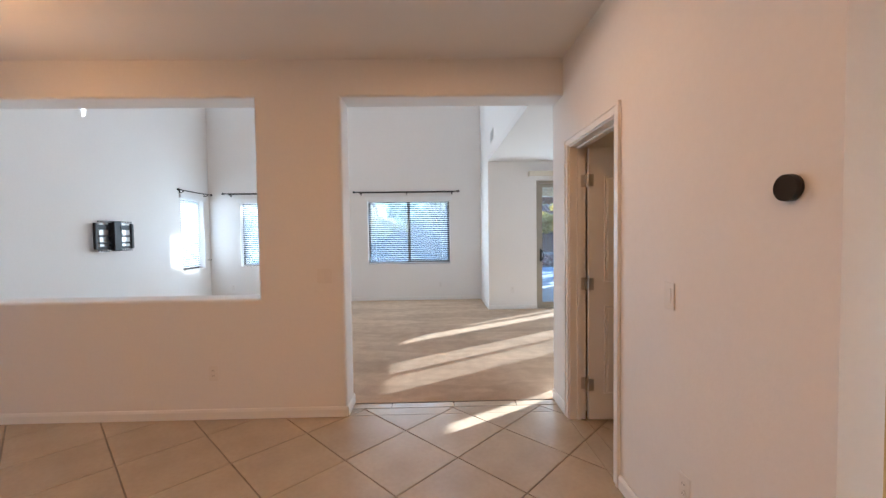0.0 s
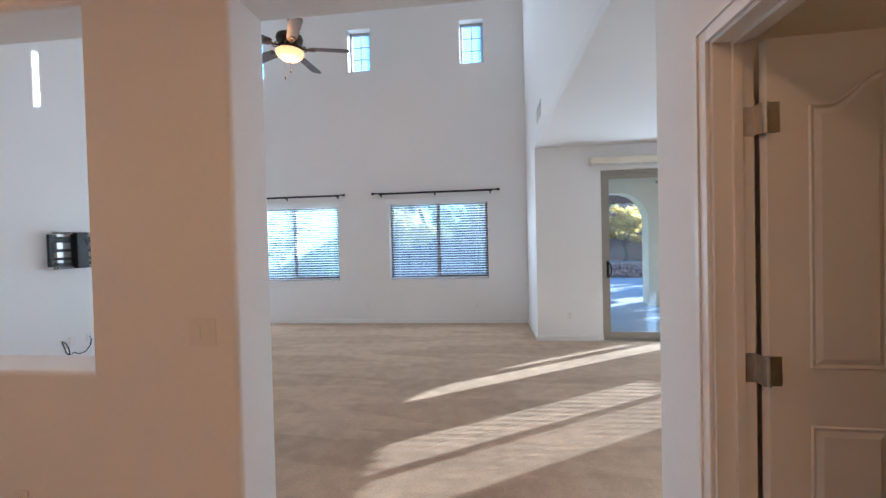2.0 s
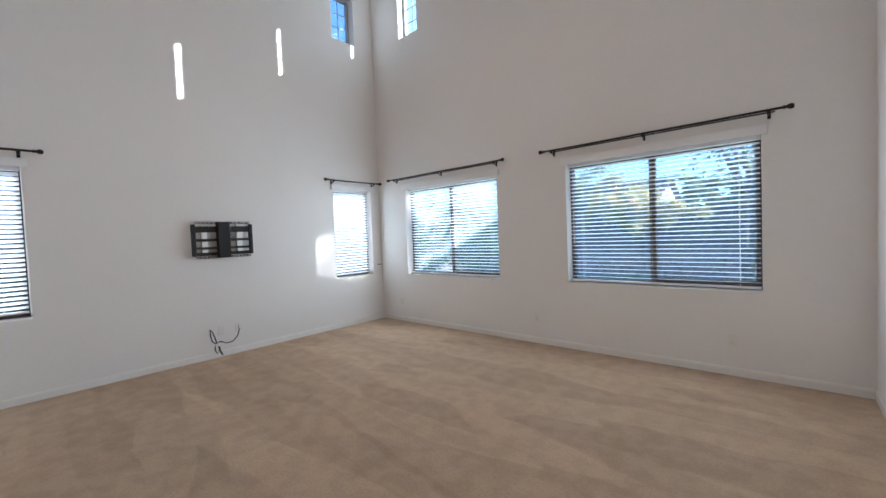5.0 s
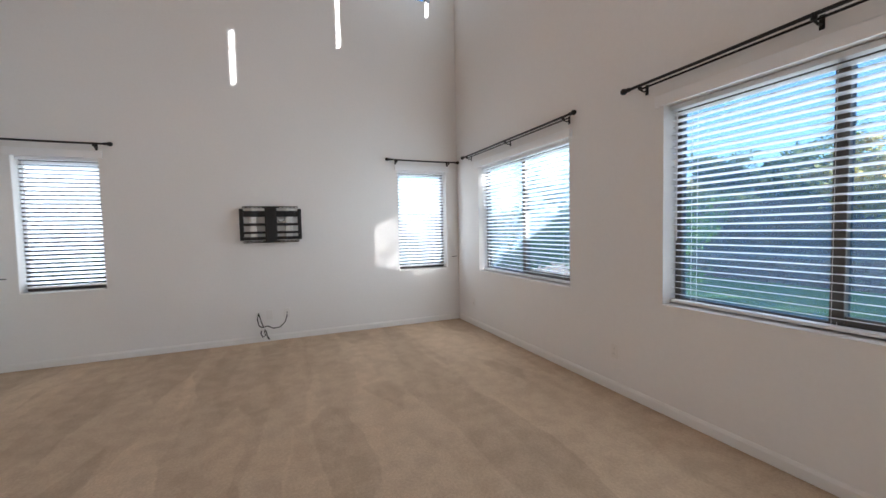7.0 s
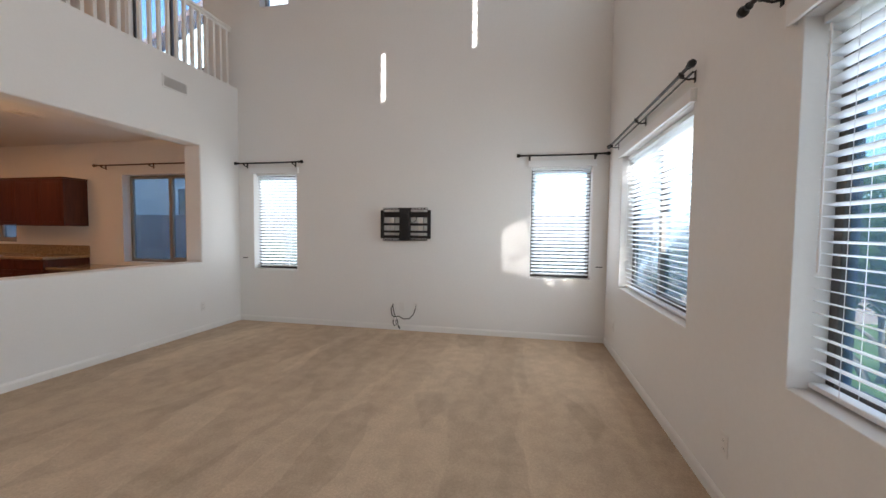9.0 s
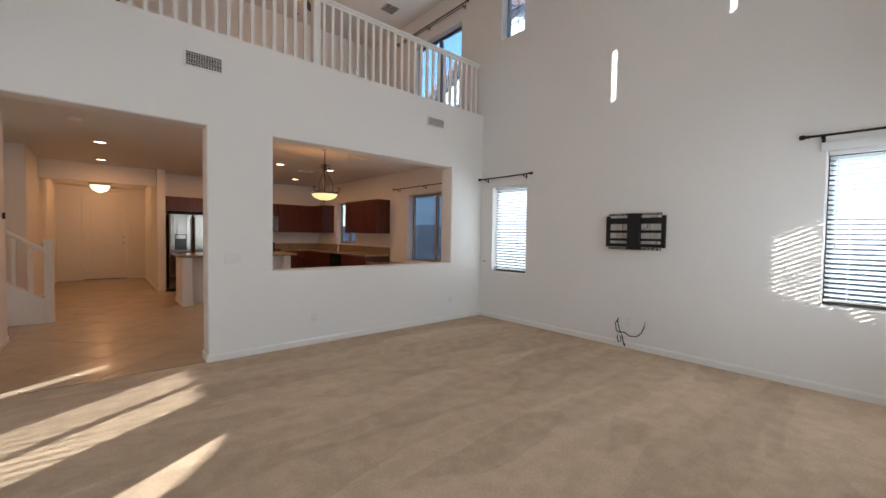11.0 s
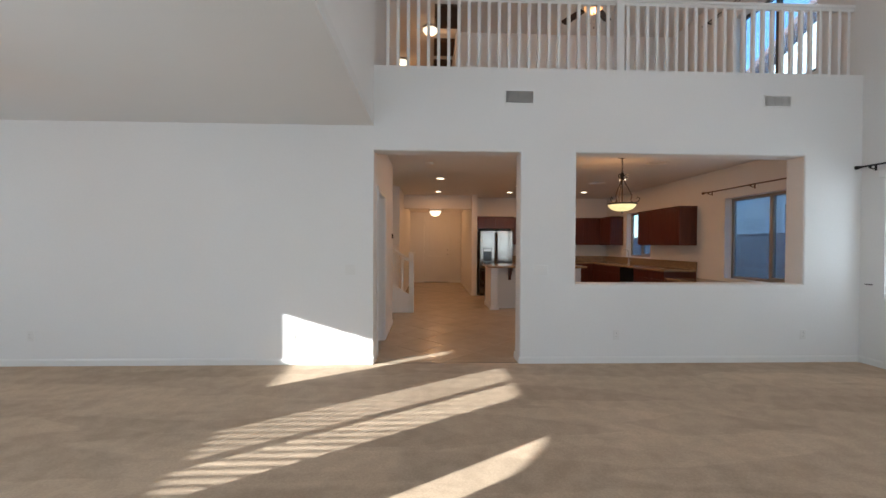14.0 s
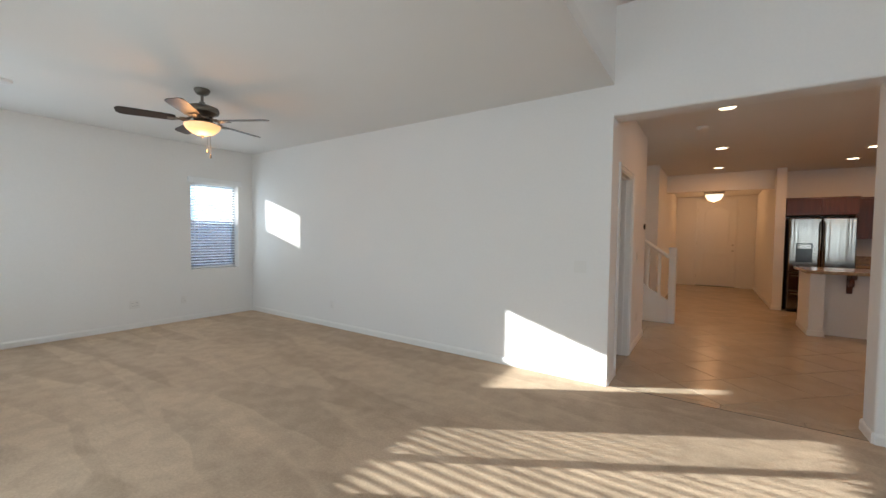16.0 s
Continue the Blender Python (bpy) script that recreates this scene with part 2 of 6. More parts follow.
LAWN = mat("lawn_green", (0.16, 0.26, 0.05), 0.95, color2=(0.11, 0.19, 0.035), scale=2, fine=0.35, fine_scale=120, bump=0.8, bump_scale=90)
GRAVEL = mat("desert_gravel", (0.36, 0.29, 0.235), 0.95, color2=(0.27, 0.21, 0.17), scale=3, fine=0.3, fine_scale=70, bump=0.8, bump_scale=60)


# ---- builders ----
def box(bm, x0, y0, z0, x1, y1, z1, bev=0.0):
    m = Matrix.Translation(((x0 + x1) / 2, (y0 + y1) / 2, (z0 + z1) / 2)) @ Matrix.Diagonal((abs(x1 - x0), abs(y1 - y0), abs(z1 - z0), 1))
    made = bmesh.ops.create_cube(bm, size=1, matrix=m)["verts"]
    if bev:
        edges = list({e for v in made for e in v.link_edges})
        bmesh.ops.bevel(bm, geom=edges, offset=bev, segments=2, affect="EDGES", profile=0.5)
    return made


def rod(bm, a, b, r, r2=None, seg=12, caps=True):
    """A round bar from a to b."""
    a, b = Vector(a), Vector(b)
    d = b - a
    m = Matrix.Translation((a + b) / 2) @ d.to_track_quat("Z", "Y").to_matrix().to_4x4()
    return bmesh.ops.create_cone(bm, cap_ends=caps, segments=seg, radius1=r, radius2=r if r2 is None else r2, depth=d.length, matrix=m)["verts"]


def lathe(bm, profile, seg=28, center=(0, 0)):
    """A turned shape from (radius, height) pairs, about the upright axis."""
    rings = []
    for r, z in profile:
        rings.append([bm.verts.new((center[0] + r * math.cos(2 * math.pi * k / seg), center[1] + r * math.sin(2 * math.pi * k / seg), z)) for k in range(seg)])
    for lo, hi in zip(rings, rings[1:]):
        for k in range(seg):
            bm.faces.new((lo[k], lo[(k + 1) % seg], hi[(k + 1) % seg], hi[k]))
    return rings


def tube(bm, pts, r, seg=8):
    """A bent round bar through points."""
    pts = [Vector(p) for p in pts]
    rings = []
    up = Vector((0.13, 0.31, 0.94))
    for n, p in enumerate(pts):
        d = (pts[min(n + 1, len(pts) - 1)] - pts[max(n - 1, 0)]).normalized()
        s = d.cross(up).normalized()
        t = s.cross(d)
        rings.append([bm.verts.new(p + r * (math.cos(2 * math.pi * k / seg) * s + math.sin(2 * math.pi * k / seg) * t)) for k in range(seg)])
    for lo, hi in zip(rings, rings[1:]):
        for k in range(seg):
            bm.faces.new((lo[k], lo[(k + 1) % seg], hi[(k + 1) % seg], hi[k]))
    bm.faces.new(rings[0][::-1])
    bm.faces.new(rings[-1])


def finish(name, bm, material, smooth=None):
    bmesh.ops.recalc_face_normals(bm, faces=bm.faces)
    me = bpy.data.meshes.new(name)
    bm.to_mesh(me)
    bm.free()
    me.materials.append(material)
    if smooth:
        me.shade_smooth()
        me.set_sharp_from_angle(angle=radians(smooth))
    return me


def part(name, bm, material, parent, label="", smooth=None):
    ob = new(name, finish(name, bm, material, smooth))
    ob.parent = parent
    return tagged(ob, label)


def thing(name, label, category, m=None, group="", kind=""):
    ob = new(name)
    ob.empty_display_size = 0.1
    ob.matrix_world = m or Matrix()
    return tagged(ob, label, category, group, kind)


def solid(name, bm, material, label, category, kind="structure", smooth=None):
    return tagged(new(name, finish(name, bm, material, smooth)), label, category, kind=kind)


def wall(name, axis, a0, a1, u0, u1, z0, z1, holes=(), material=PAINT, label="white painted drywall wall with light orange-peel texture", category="wall", round_by=0.0):
    """An upright slab between a0 and a1 along axis, with rectangular holes (u0, u1, z0, z1) right through it."""
    us = sorted({u0, u1, *(h[0] for h in holes), *(h[1] for h in holes)})
    zs = sorted({z0, z1, *(h[2] for h in holes), *(h[3] for h in holes)})
    us, zs = [u for u in us if u0 <= u <= u1], [z for z in zs if z0 <= z <= z1]
    full = {}
    for i in range(len(us) - 1):
        for k in range(len(zs) - 1):
            u, z = (us[i] + us[i + 1]) / 2, (zs[k] + zs[k + 1]) / 2
            full[i, k] = not any(h[0] < u < h[1] and h[2] < z < h[3] for h in holes)
    bm = bmesh.new()
    at = {}

    def v(side, i, k):
        if (side, i, k) not in at:
            a = a1 if side else a0
            at[side, i, k] = bm.verts.new((a, us[i], zs[k]) if axis == "x" else (us[i], a, zs[k]))
        return at[side, i, k]

    for (i, k), on in full.items():
        if not on:
            continue
        for s in (0, 1):
            bm.faces.new((v(s, i, k), v(s, i + 1, k), v(s, i + 1, k + 1), v(s, i, k + 1)))
        for di, dk, p, q in ((-1, 0, (i, k), (i, k + 1)), (1, 0, (i + 1, k), (i + 1, k + 1)), (0, -1, (i, k), (i + 1, k)), (0, 1, (i, k + 1), (i + 1, k + 1))):
            if not full.get((i + di, k + dk)):
                bm.faces.new((v(0, *p), v(0, *q), v(1, *q), v(1, *p)))
    ob = solid(name, bm, material, label, category)
    if round_by:
        bv = ob.modifiers.new("round", "BEVEL")
        bv.width, bv.segments, bv.limit_method = round_by, 4, "WEIGHT"
        me = ob.data
        weight = me.attributes.new("bevel_weight_edge", "FLOAT", "EDGE")
        for e in me.edges:
            (ua, za), (ub, zb) = [(p.y if axis == "x" else p.x, p.z) for p in (me.vertices[k].co for k in e.vertices)]
            if abs(ua - ub) + abs(za - zb) < 1e-4:
                continue
            for h0, h1, h2, h3 in holes:
                on_side = any(abs(ua - h) + abs(ub - h) < 1e-4 and u0 + 1e-3 < h < u1 - 1e-3 for h in (h0, h1)) and min(za, zb) > h2 - 1e-4 and max(za, zb) < h3 + 1e-4
                on_level = any(abs(za - h) + abs(zb - h) < 1e-4 and z0 + 1e-3 < h < z1 - 1e-3 for h in (h2, h3)) and min(ua, ub) > h0 - 1e-4 and max(ua, ub) < h1 + 1e-4
                if on_side or on_level:
                    weight.data[e.index].value = 1.0
    return ob


def slab(name, x0, y0, x1, y1, z0, z1, material, label, category):
    bm = bmesh.new()
    box(bm, x0, y0, z0, x1, y1, z1)
    return solid(name, bm, material, label, category)


# ---- the plan ----
WX, EX = -4.42, 7.31          # west and east walls
NY, DY, SY, KY = 9.165, 7.955, 4.0, 3.75   # window wall, patio wall, south wall, kitchen side of it
JX = 1.39                     # jog and edge of the low ceiling
LOW, HIGH, LOFT = 2.74, 5.82, 3.43
WT = 0.2
W1, W2 = (-3.77, -2.0, 0.785, 2.165), (-1.05, 0.715, 0.785, 2.165)
H1, H2, H3 = (-3.765, -3.345, 4.56, 5.31), (-1.73, -1.315, 4.56, 5.31), (0.295, 0.71, 4.56, 5.31)
W3, W4 = (8.25, 8.975, 0.785, 2.19), (4.25, 4.945, 0.785, 2.19)
HW1, HW2 = (8.38, 8.79, 4.56, 5.31), (4.38, 4.83, 4.56, 5.31)
KW, KS = (1.85, 3.45, 0.82, 2.21), (-1.55, -0.45, 1.10, 2.21)
LW = (2.0, 3.42, 3.75, 5.25)
W5, W6 = (4.25, 4.985, 0.785, 2.165), (7.0, 7.9, 0.785, 2.165)
W7, SD = (4.78, 6.55, 0.785, 2.165), (2.29, 3.92, -0.005, 2.39)
OPEN, PASS = (-0.31, JX, -0.12, 2.46), (-3.715, -0.965, 0.93, 2.46)
HALL = 1.68                   # end of the hall wall

bm = bmesh.new()
box(bm, WX, SY - 0.03, -0.12, EX, DY, 0.0)
box(bm, WX, DY, -0.12, JX, NY, 0.0)
solid("floor_carpet", bm, CARPET, "beige cut-pile carpet with vacuum strokes and brushed patches", "carpet")
wall("wall_west", "x", WX - WT, WX, -2.9, NY + WT, -0.12, HIGH, [W3, W4, HW1, HW2, KW, KS, LW], round_by=0.012)
wall("wall_north", "y", NY, NY + WT, WX, JX + WT, -0.12, HIGH, [W1, W2, H1, H2, H3], round_by=0.012)
wall("wall_jog", "x", JX, JX + WT, DY, NY, -0.12, HIGH)
wall("wall_patio", "y", DY, DY + WT, JX + WT, EX + WT, -0.12, LOW, [SD, W7], round_by=0.012)
wall("wall_east", "x", EX, EX + WT, KY, DY, -0.12, LOW, [W5, W6], round_by=0.012)
wall("wall_upper_east", "x", JX, JX + WT, 1.0, DY, LOW + 0.1, HIGH)
wall("wall_upper_stair", "x", 2.7, 2.8, -4.0, 1.12, LOFT - 0.12, HIGH)
wall("wall_upper_return", "y", 1.0, 1.12, JX + WT, 2.7, LOFT - 0.12, HIGH)
wall("wall_south", "y", KY, SY, WX, JX, -0.12, LOFT, [OPEN, PASS], round_by=0.02)
wall("wall_south_east", "y", KY, SY, JX, EX, -0.12, LOW)
slab("ceiling_high", WX - WT, -4.0, 2.8, NY + WT, HIGH, HIGH + 0.15, CEIL, "white painted high ceiling over the great room", "ceiling")
slab("ceiling_low", JX, KY, EX + WT, DY + WT, LOW, LOW + 0.1, CEIL, "white painted flat ceiling over the lower room", "ceiling")
# hall, kitchen, entry
slab("floor_base", WX, -5.65, 4.6, SY - 0.03, -0.12, -0.008, GROUT, "brown grout bed under the floor tiles", "floor")
slab("ceiling_kitchen", WX, -5.9, 4.6, KY, LOW, LOFT - 0.12, CEIL, "white painted ceiling over the kitchen and hall", "ceiling")
wall("wall_hall", "x", JX, JX + 0.12, HALL, KY, -0.12, LOW, [(2.87, 3.625, -0.12, 2.05)], round_by=0.0)
wall("wall_closet_south", "y", 1.68, 1.8, JX + 0.12, 3.4, -0.12, LOW, material=LAMPLIT, label="small room wall with yellow lamplight put into its ochre colour")
slab("ceiling_closet", JX + 0.12, 1.8, 3.4, KY, LOW - 0.02, LOW - 0.001, LAMPLIT, "small room ceiling with yellow lamplight put into its ochre colour", "ceiling")
wall("wall_closet_east", "x", 3.4, 3.5, 1.68, KY, -0.12, LOW, material=LAMPLIT, label="small room wall with yellow lamplight put into its ochre colour")
wall("wall_stair_east", "x", 4.5, 4.6, -0.9, 1.68, -0.12, LOW)
wall("wall_stair_south", "y", -0.72, -0.6, 1.45, 4.5, -0.12, LOW)
wall("wall_entry_east", "x", 1.45, 1.57, -5.65, -0.72, -0.12, LOW)
wall("wall_front", "y", -5.85, -5.65, -0.6, 1.6, -0.12, LOW, [(0.0, 0.95, 0.0, 2.46)])
wall("wall_entry_west", "x", -0.55, -0.4, -5.65, -2.05, -0.12, LOW)
wall("header_entry", "y", -2.45, -2.25, -0.4, 1.45, 2.37, LOW, label="white drywall header between hall and entry")
slab("ceiling_entry", -0.4, -5.65, 1.45, -2.45, 2.55, 2.65, CEIL, "white painted lower ceiling over the entry", "ceiling")
wall("wall_kitchen_south", "y", -2.9, -2.7, WX, -0.55, -0.12, LOW)
# loft
slab("loft_floor", WX, -3.9, 2.7, KY, LOFT - 0.12, LOFT - 0.03, CARPET, "beige carpet on the loft floor", "carpet")
wall("wall_loft_back", "y", 0.2, 0.32, WX, 0.1, LOFT - 0.03, HIGH)
wall("wall_loft_hall", "x", 0.1, 0.22, -3.9, 0.32, LOFT - 0.03, HIGH)
wall("wall_loft_end", "y", -4.0, -3.9, WX, 2.7, LOFT - 0.03, HIGH)


# ---- windows, blinds, rods ----
def north(x=0.0, y=NY):
    return pose(x, y, 0)


def west(y=0.0):
    return pose(WX, y, 0, 0, 0, 90)


def east(y=0.0):
    return pose(EX, y, 0, 0, 0, -90)


def window_unit(name, m, u0, u1, z0, z1, label, mull=True, grid=False, material=DARK, depth=WT):
    """Frame and panes set near the outer face; local x runs along the wall and y outwards."""
    w = thing(name, label, "window", m, kind="structure")
    y0, y1, t = depth - 0.075, depth - 0.02, 0.045
    bm = bmesh.new()
    e = 0.002
    box(bm, u0 + e, y0, z0 + e, u0 + t, y1, z1 - e, 0.004)
    box(bm, u1 - t, y0, z0 + e, u1 - e, y1, z1 - e, 0.004)
    box(bm, u0 + t, y0, z0 + e, u1 - t, y1, z0 + t, 0.004)
    box(bm, u0 + t, y0, z1 - t, u1 - t, y1, z1 - e, 0.004)
    part("window_frame", bm, material, w)
    panes = [(u0 + t, u1 - t)]
    if mull:
        c = (u0 + u1) / 2
        bm = bmesh.new()
        box(bm, c - 0.03, y0 - 0.012, z0 + t, c + 0.03, y1 - 0.005, z1 - t, 0.004)
        part("meeting_stile", bm, material, w)
        panes = [(u0 + t, c - 0.03), (c + 0.03, u1 - t)]
        bm = bmesh.new()
        box(bm, c + 0.03, y0 - 0.008, z0 + t, u1 - t, y0 + 0.02, z0 + t + 0.035, 0.003)
        part("sash_rail", bm, material, w)
    for a, b in panes:
        bm = bmesh.new()
        box(bm, a, y0 + 0.022, z0 + t, b, y0 + 0.028, z1 - t)
        g = part("pane", bm, GLASS, w)
        g.visible_shadow = False
        if grid:
            for k in (1, 2):
                bm = bmesh.new()
                zz = z0 + t + (z1 - z0 - 2 * t) * k / 3
                box(bm, a, y0 + 0.012, zz - 0.007, b, y0 + 0.02, zz + 0.007)
                part("muntin", bm, material, w)
            bm = bmesh.new()
            box(bm, (a + b) / 2 - 0.007, y0 + 0.008, z0 + t, (a + b) / 2 + 0.007, y0 + 0.011, z1 - t)
            part("muntin", bm, material, w)
    return w


def blind(m, u0, u1, z0, z1, label, tilt=-10.0, drop=1.0, group="slatted window blinds"):
    """A slatted blind inside the opening, with headrail valance, slats, ladder cords, bottom rail and wand."""
    b = thing("window_blind", label, "window blind", m @ pose(u0, 0.092, z1), group)
    w = u1 - u0
    bm = bmesh.new()
    box(bm, -0.045, -0.128, -0.012, w + 0.045, -0.112, 0.068, 0.004)
    box(bm, -0.045, -0.112, -0.012, -0.033, -0.093, 0.068, 0.002)
    box(bm, w + 0.033, -0.112, -0.012, w + 0.045, -0.093, 0.068, 0.002)
    box(bm, 0.006, -0.035, -0.035, w - 0.006, 0.03, -0.004, 0.002)
    part("valance", bm, BLIND, b)
    pitch, h = 0.0445, (z1 - z0) * drop
    n = int((h - 0.08) / pitch)
    bm = bmesh.new()
    for k in range(4):
        y = -0.025 + 0.05 * k / 3
        zz = 0.0025 * (1 - ((k - 1.5) / 1.5) ** 2)
        for x in (0.012, w - 0.012):
            for d in (-0.0012, 0.0012):
                bm.verts.new((x, y, zz + d))
    bm.verts.ensure_lookup_table()
    v = bm.verts
    for k in range(3):
        a, c = 4 * k, 4 * k + 4
        bm.faces.new((v[a], v[a + 2], v[c + 2], v[c]))
        bm.faces.new((v[a + 1], v[a + 3], v[c + 3], v[c + 1]))
        bm.faces.new((v[a], v[a + 1], v[c + 1], v[c]))
        bm.faces.new((v[a + 2], v[a + 3], v[c + 3], v[c + 2]))
    bm.faces.new((v[0], v[1], v[3], v[2]))
    bm.faces.new((v[12], v[13], v[15], v[14]))
    me = finish("slat", bm, SLAT)
    for k in range(n):
        s = new("slat", me)
        s.parent = b
        s.matrix_basis = pose(0, 0, -0.065 - pitch * k, tilt + random.uniform(-0.6, 0.6), random.uniform(-0.06, 0.06), 0)
    zb = -0.065 - pitch * n
    bm = bmesh.new()
    box(bm, 0.01, -0.026, zb - 0.012, w - 0.01, 0.026, zb + 0.008, 0.004)
    part("bottom_rail", bm, BLIND, b)
    cords = [0.16, w - 0.16] if w < 1.2 else [0.16, w / 2, w - 0.16]
    for x in cords:
        bm = bmesh.new()
        for y in (-0.028, 0.028):
            rod(bm, (x, y, zb), (x, y, -0.05), 0.0012, seg=5)
        part("ladder_cord", bm, BLIND, b)
    bm = bmesh.new()
    rod(bm, (0.07, -0.05, -0.06), (0.07, -0.052, -0.85), 0.004, seg=8)
    rod(bm, (0.07, -0.052, -0.85), (0.07, -0.052, -0.93), 0.0065, 0.004, seg=8)
    part("tilt_wand", bm, BLIND, b)
    return b


def curtain_rod(m, u0, u1, z, label, double=True, middle=True, off=0.075, BLACK=BLACK):
    """A dark rod on brackets with turned finials; local x runs along the wall, the room lies at negative y."""
    r = thing("curtain_rod", label, "curtain rod", m, "curtain rods")
    c = (u0 + u1) / 2
    bm = bmesh.new()
    sag = 0.004
    tube(bm, [(u0, -off, z), (u0 + (c - u0) / 2, -off, z - sag * 0.7), (c, -off, z - sag if not middle else z), (c + (u1 - c) / 2, -off, z - sag * 0.7), (u1, -off, z)], 0.0105, 12)
    part("rod", bm, BLACK, r, smooth=40)
    if double:
        bm = bmesh.new()
        rod(bm, (u0 + 0.05, -off * 0.42, z - 0.012), (u1 - 0.05, -off * 0.42, z - 0.012), 0.007)
        part("rear_rod", bm, BLACK, r, smooth=40)
    for u, s in ((u0, -1), (u1, 1)):
        bm = bmesh.new()
        for a, b, ra, rb in ((0, 0.012, 0.016, 0.016), (0.012, 0.022, 0.011, 0.011), (0.022, 0.045, 0.014, 0.024), (0.045, 0.062, 0.024, 0.021), (0.062, 0.07, 0.021, 0.012)):
            rod(bm, (u + s * a, -off, z), (u + s * b, -off, z), ra, rb, 14)
        part("finial", bm, BLACK, r, smooth=40)
    for u in [u0 + 0.09, u1 - 0.09] + ([c] if middle else []):
        bm = bmesh.new()
        box(bm, u - 0.012, -0.006, z - 0.06, u + 0.012, -0.001, z + 0.012, 0.002)
        tube(bm, [(u, -0.004, z - 0.035), (u, -off * 0.5, z - 0.04), (u, -off, z - 0.028), (u, -off - 0.014, z - 0.008), (u, -off - 0.014, z + 0.004)], 0.006, 8)
        rod(bm, (u, -off, z - 0.03), (u, -off, z - 0.012), 0.012, 0.014, 10)
        part("bracket", bm, BLACK, r)
    return r


window_unit("window_1", north(), *W1, "sliding window with dark frame onto the sunny garden")
window_unit("window_2", north(), *W2, "sliding window with dark frame onto the back yard")
window_unit("window_3", west(), *W3, "narrow window with dark frame in the media wall", mull=False)
window_unit("window_4", west(), *W4, "narrow window with dark frame beside the pass-through", mull=False)
for k, h in enumerate((H1, H2, H3)):
    window_unit(f"window_{5 + k}", north(), *h, "small high window with dark muntins", mull=False, grid=True, material=GREYF)
for k, h in enumerate((HW1, HW2)):
    window_unit(f"window_{8 + k}", west(), *h, "small high window with dark muntins", mull=False, grid=True, material=GREYF)
window_unit("window_10", west(), *KW, "wide kitchen sliding window with taupe frame", material=BRONZE)
window_unit("window_11", west(), *KS, "kitchen window above the sink", material=BRONZE)
window_unit("window_12", west(), *LW, "large loft sliding window with dark frame")
window_unit("window_13", east(), -W5[1], -W5[0], W5[2], W5[3], "narrow window facing the side yard wall", mull=False, material=GREYF)
window_unit("window_14", east(), -W6[1], -W6[0], W6[2], W6[3], "narrow bare window facing the side yard", mull=False)
window_unit("window_15", north(0, DY), *W7, "sliding window under the covered patio")
SCREEN = bpy.data.materials.new("insect_screen_mesh")
SCREEN.use_nodes = True
_nt = SCREEN.node_tree
_tr, _mx = _nt.nodes.new("ShaderNodeBsdfTransparent"), _nt.nodes.new("ShaderNodeMixShader")
_nt.nodes["Principled BSDF"].inputs["Base Color"].default_value = (0.05, 0.05, 0.055, 1)
_mx.inputs[0].default_value = 0.14
_nt.links.new(_tr.outputs[0], _mx.inputs[1])
_nt.links.new(_nt.nodes["Principled BSDF"].outputs[0], _mx.inputs[2])
_nt.links.new(_mx.outputs[0], _nt.nodes["Material Output"].inputs[0])
bm = bmesh.new()
box(bm, (W7[0] + W7[1]) / 2 + 0.031, 0.186, W7[2] + 0.03, W7[1] - 0.03, 0.188, W7[3] - 0.03)
part("insect_screen", bm, SCREEN, bpy.data.objects["window_15"], "fine dark insect screen").matrix_parent_inverse = Matrix()
blind(north(), *W1, "white slatted blind lowered with slats open, sunlit trees behind", tilt=-15)
blind(north(), *W2, "wide white slatted blind lowered with slats open")
blind(west(), *W3, "narrow white slatted blind lowered over the corner window", tilt=-32)
blind(west(), *W4, "narrow white slatted blind lowered beside the pass-through", tilt=-32)
blind(east(), -W5[1], -W5[0], W5[2], W5[3], "narrow white slatted blind lowered over the side window", tilt=-18)
blind(north(0, DY), *W7, "white slatted blind lowered over the patio window", tilt=8)
curtain_rod(north(), -4.03, -1.90, 2.335, "dark double curtain rod above the sunny window")
curtain_rod(north(), -1.27, 0.86, 2.335, "dark double curtain rod above the wide window")
curtain_rod(west(), 8.13, 9.09, 2.315, "short dark curtain rod in the corner", double=False, middle=False)
curtain_rod(west(), 4.06, 5.03, 2.325, "short dark curtain rod beside the pass-through", double=False, middle=False)
curtain_rod(west(), 1.45, 3.5, 2.36, "brown curtain rod above the kitchen window", double=False, BLACK=mat("rod_brown", (0.16, 0.085, 0.05), 0.5, metal=0.3, var=0.2, scale=20))
curtain_rod(west(), 1.4, 3.6, 5.48, "dark double curtain rod above the loft window")
for y in (4.13, 9.06):
    bm = bmesh.new()
    h = thing("holdback_pin", "small dark curtain holdback pin on the white wall", "holdback", west(y), "curtain holdbacks")
    rod(bm, (0, 0, 0.945), (0, -0.055, 0.945), 0.005)
    part("stem", bm, BLACK, h)
    bm = bmesh.new()
    rod(bm, (-0.03, -0.055, 0.945), (0.05, -0.055, 0.945), 0.005)
    part("arm", bm, BLACK, h)



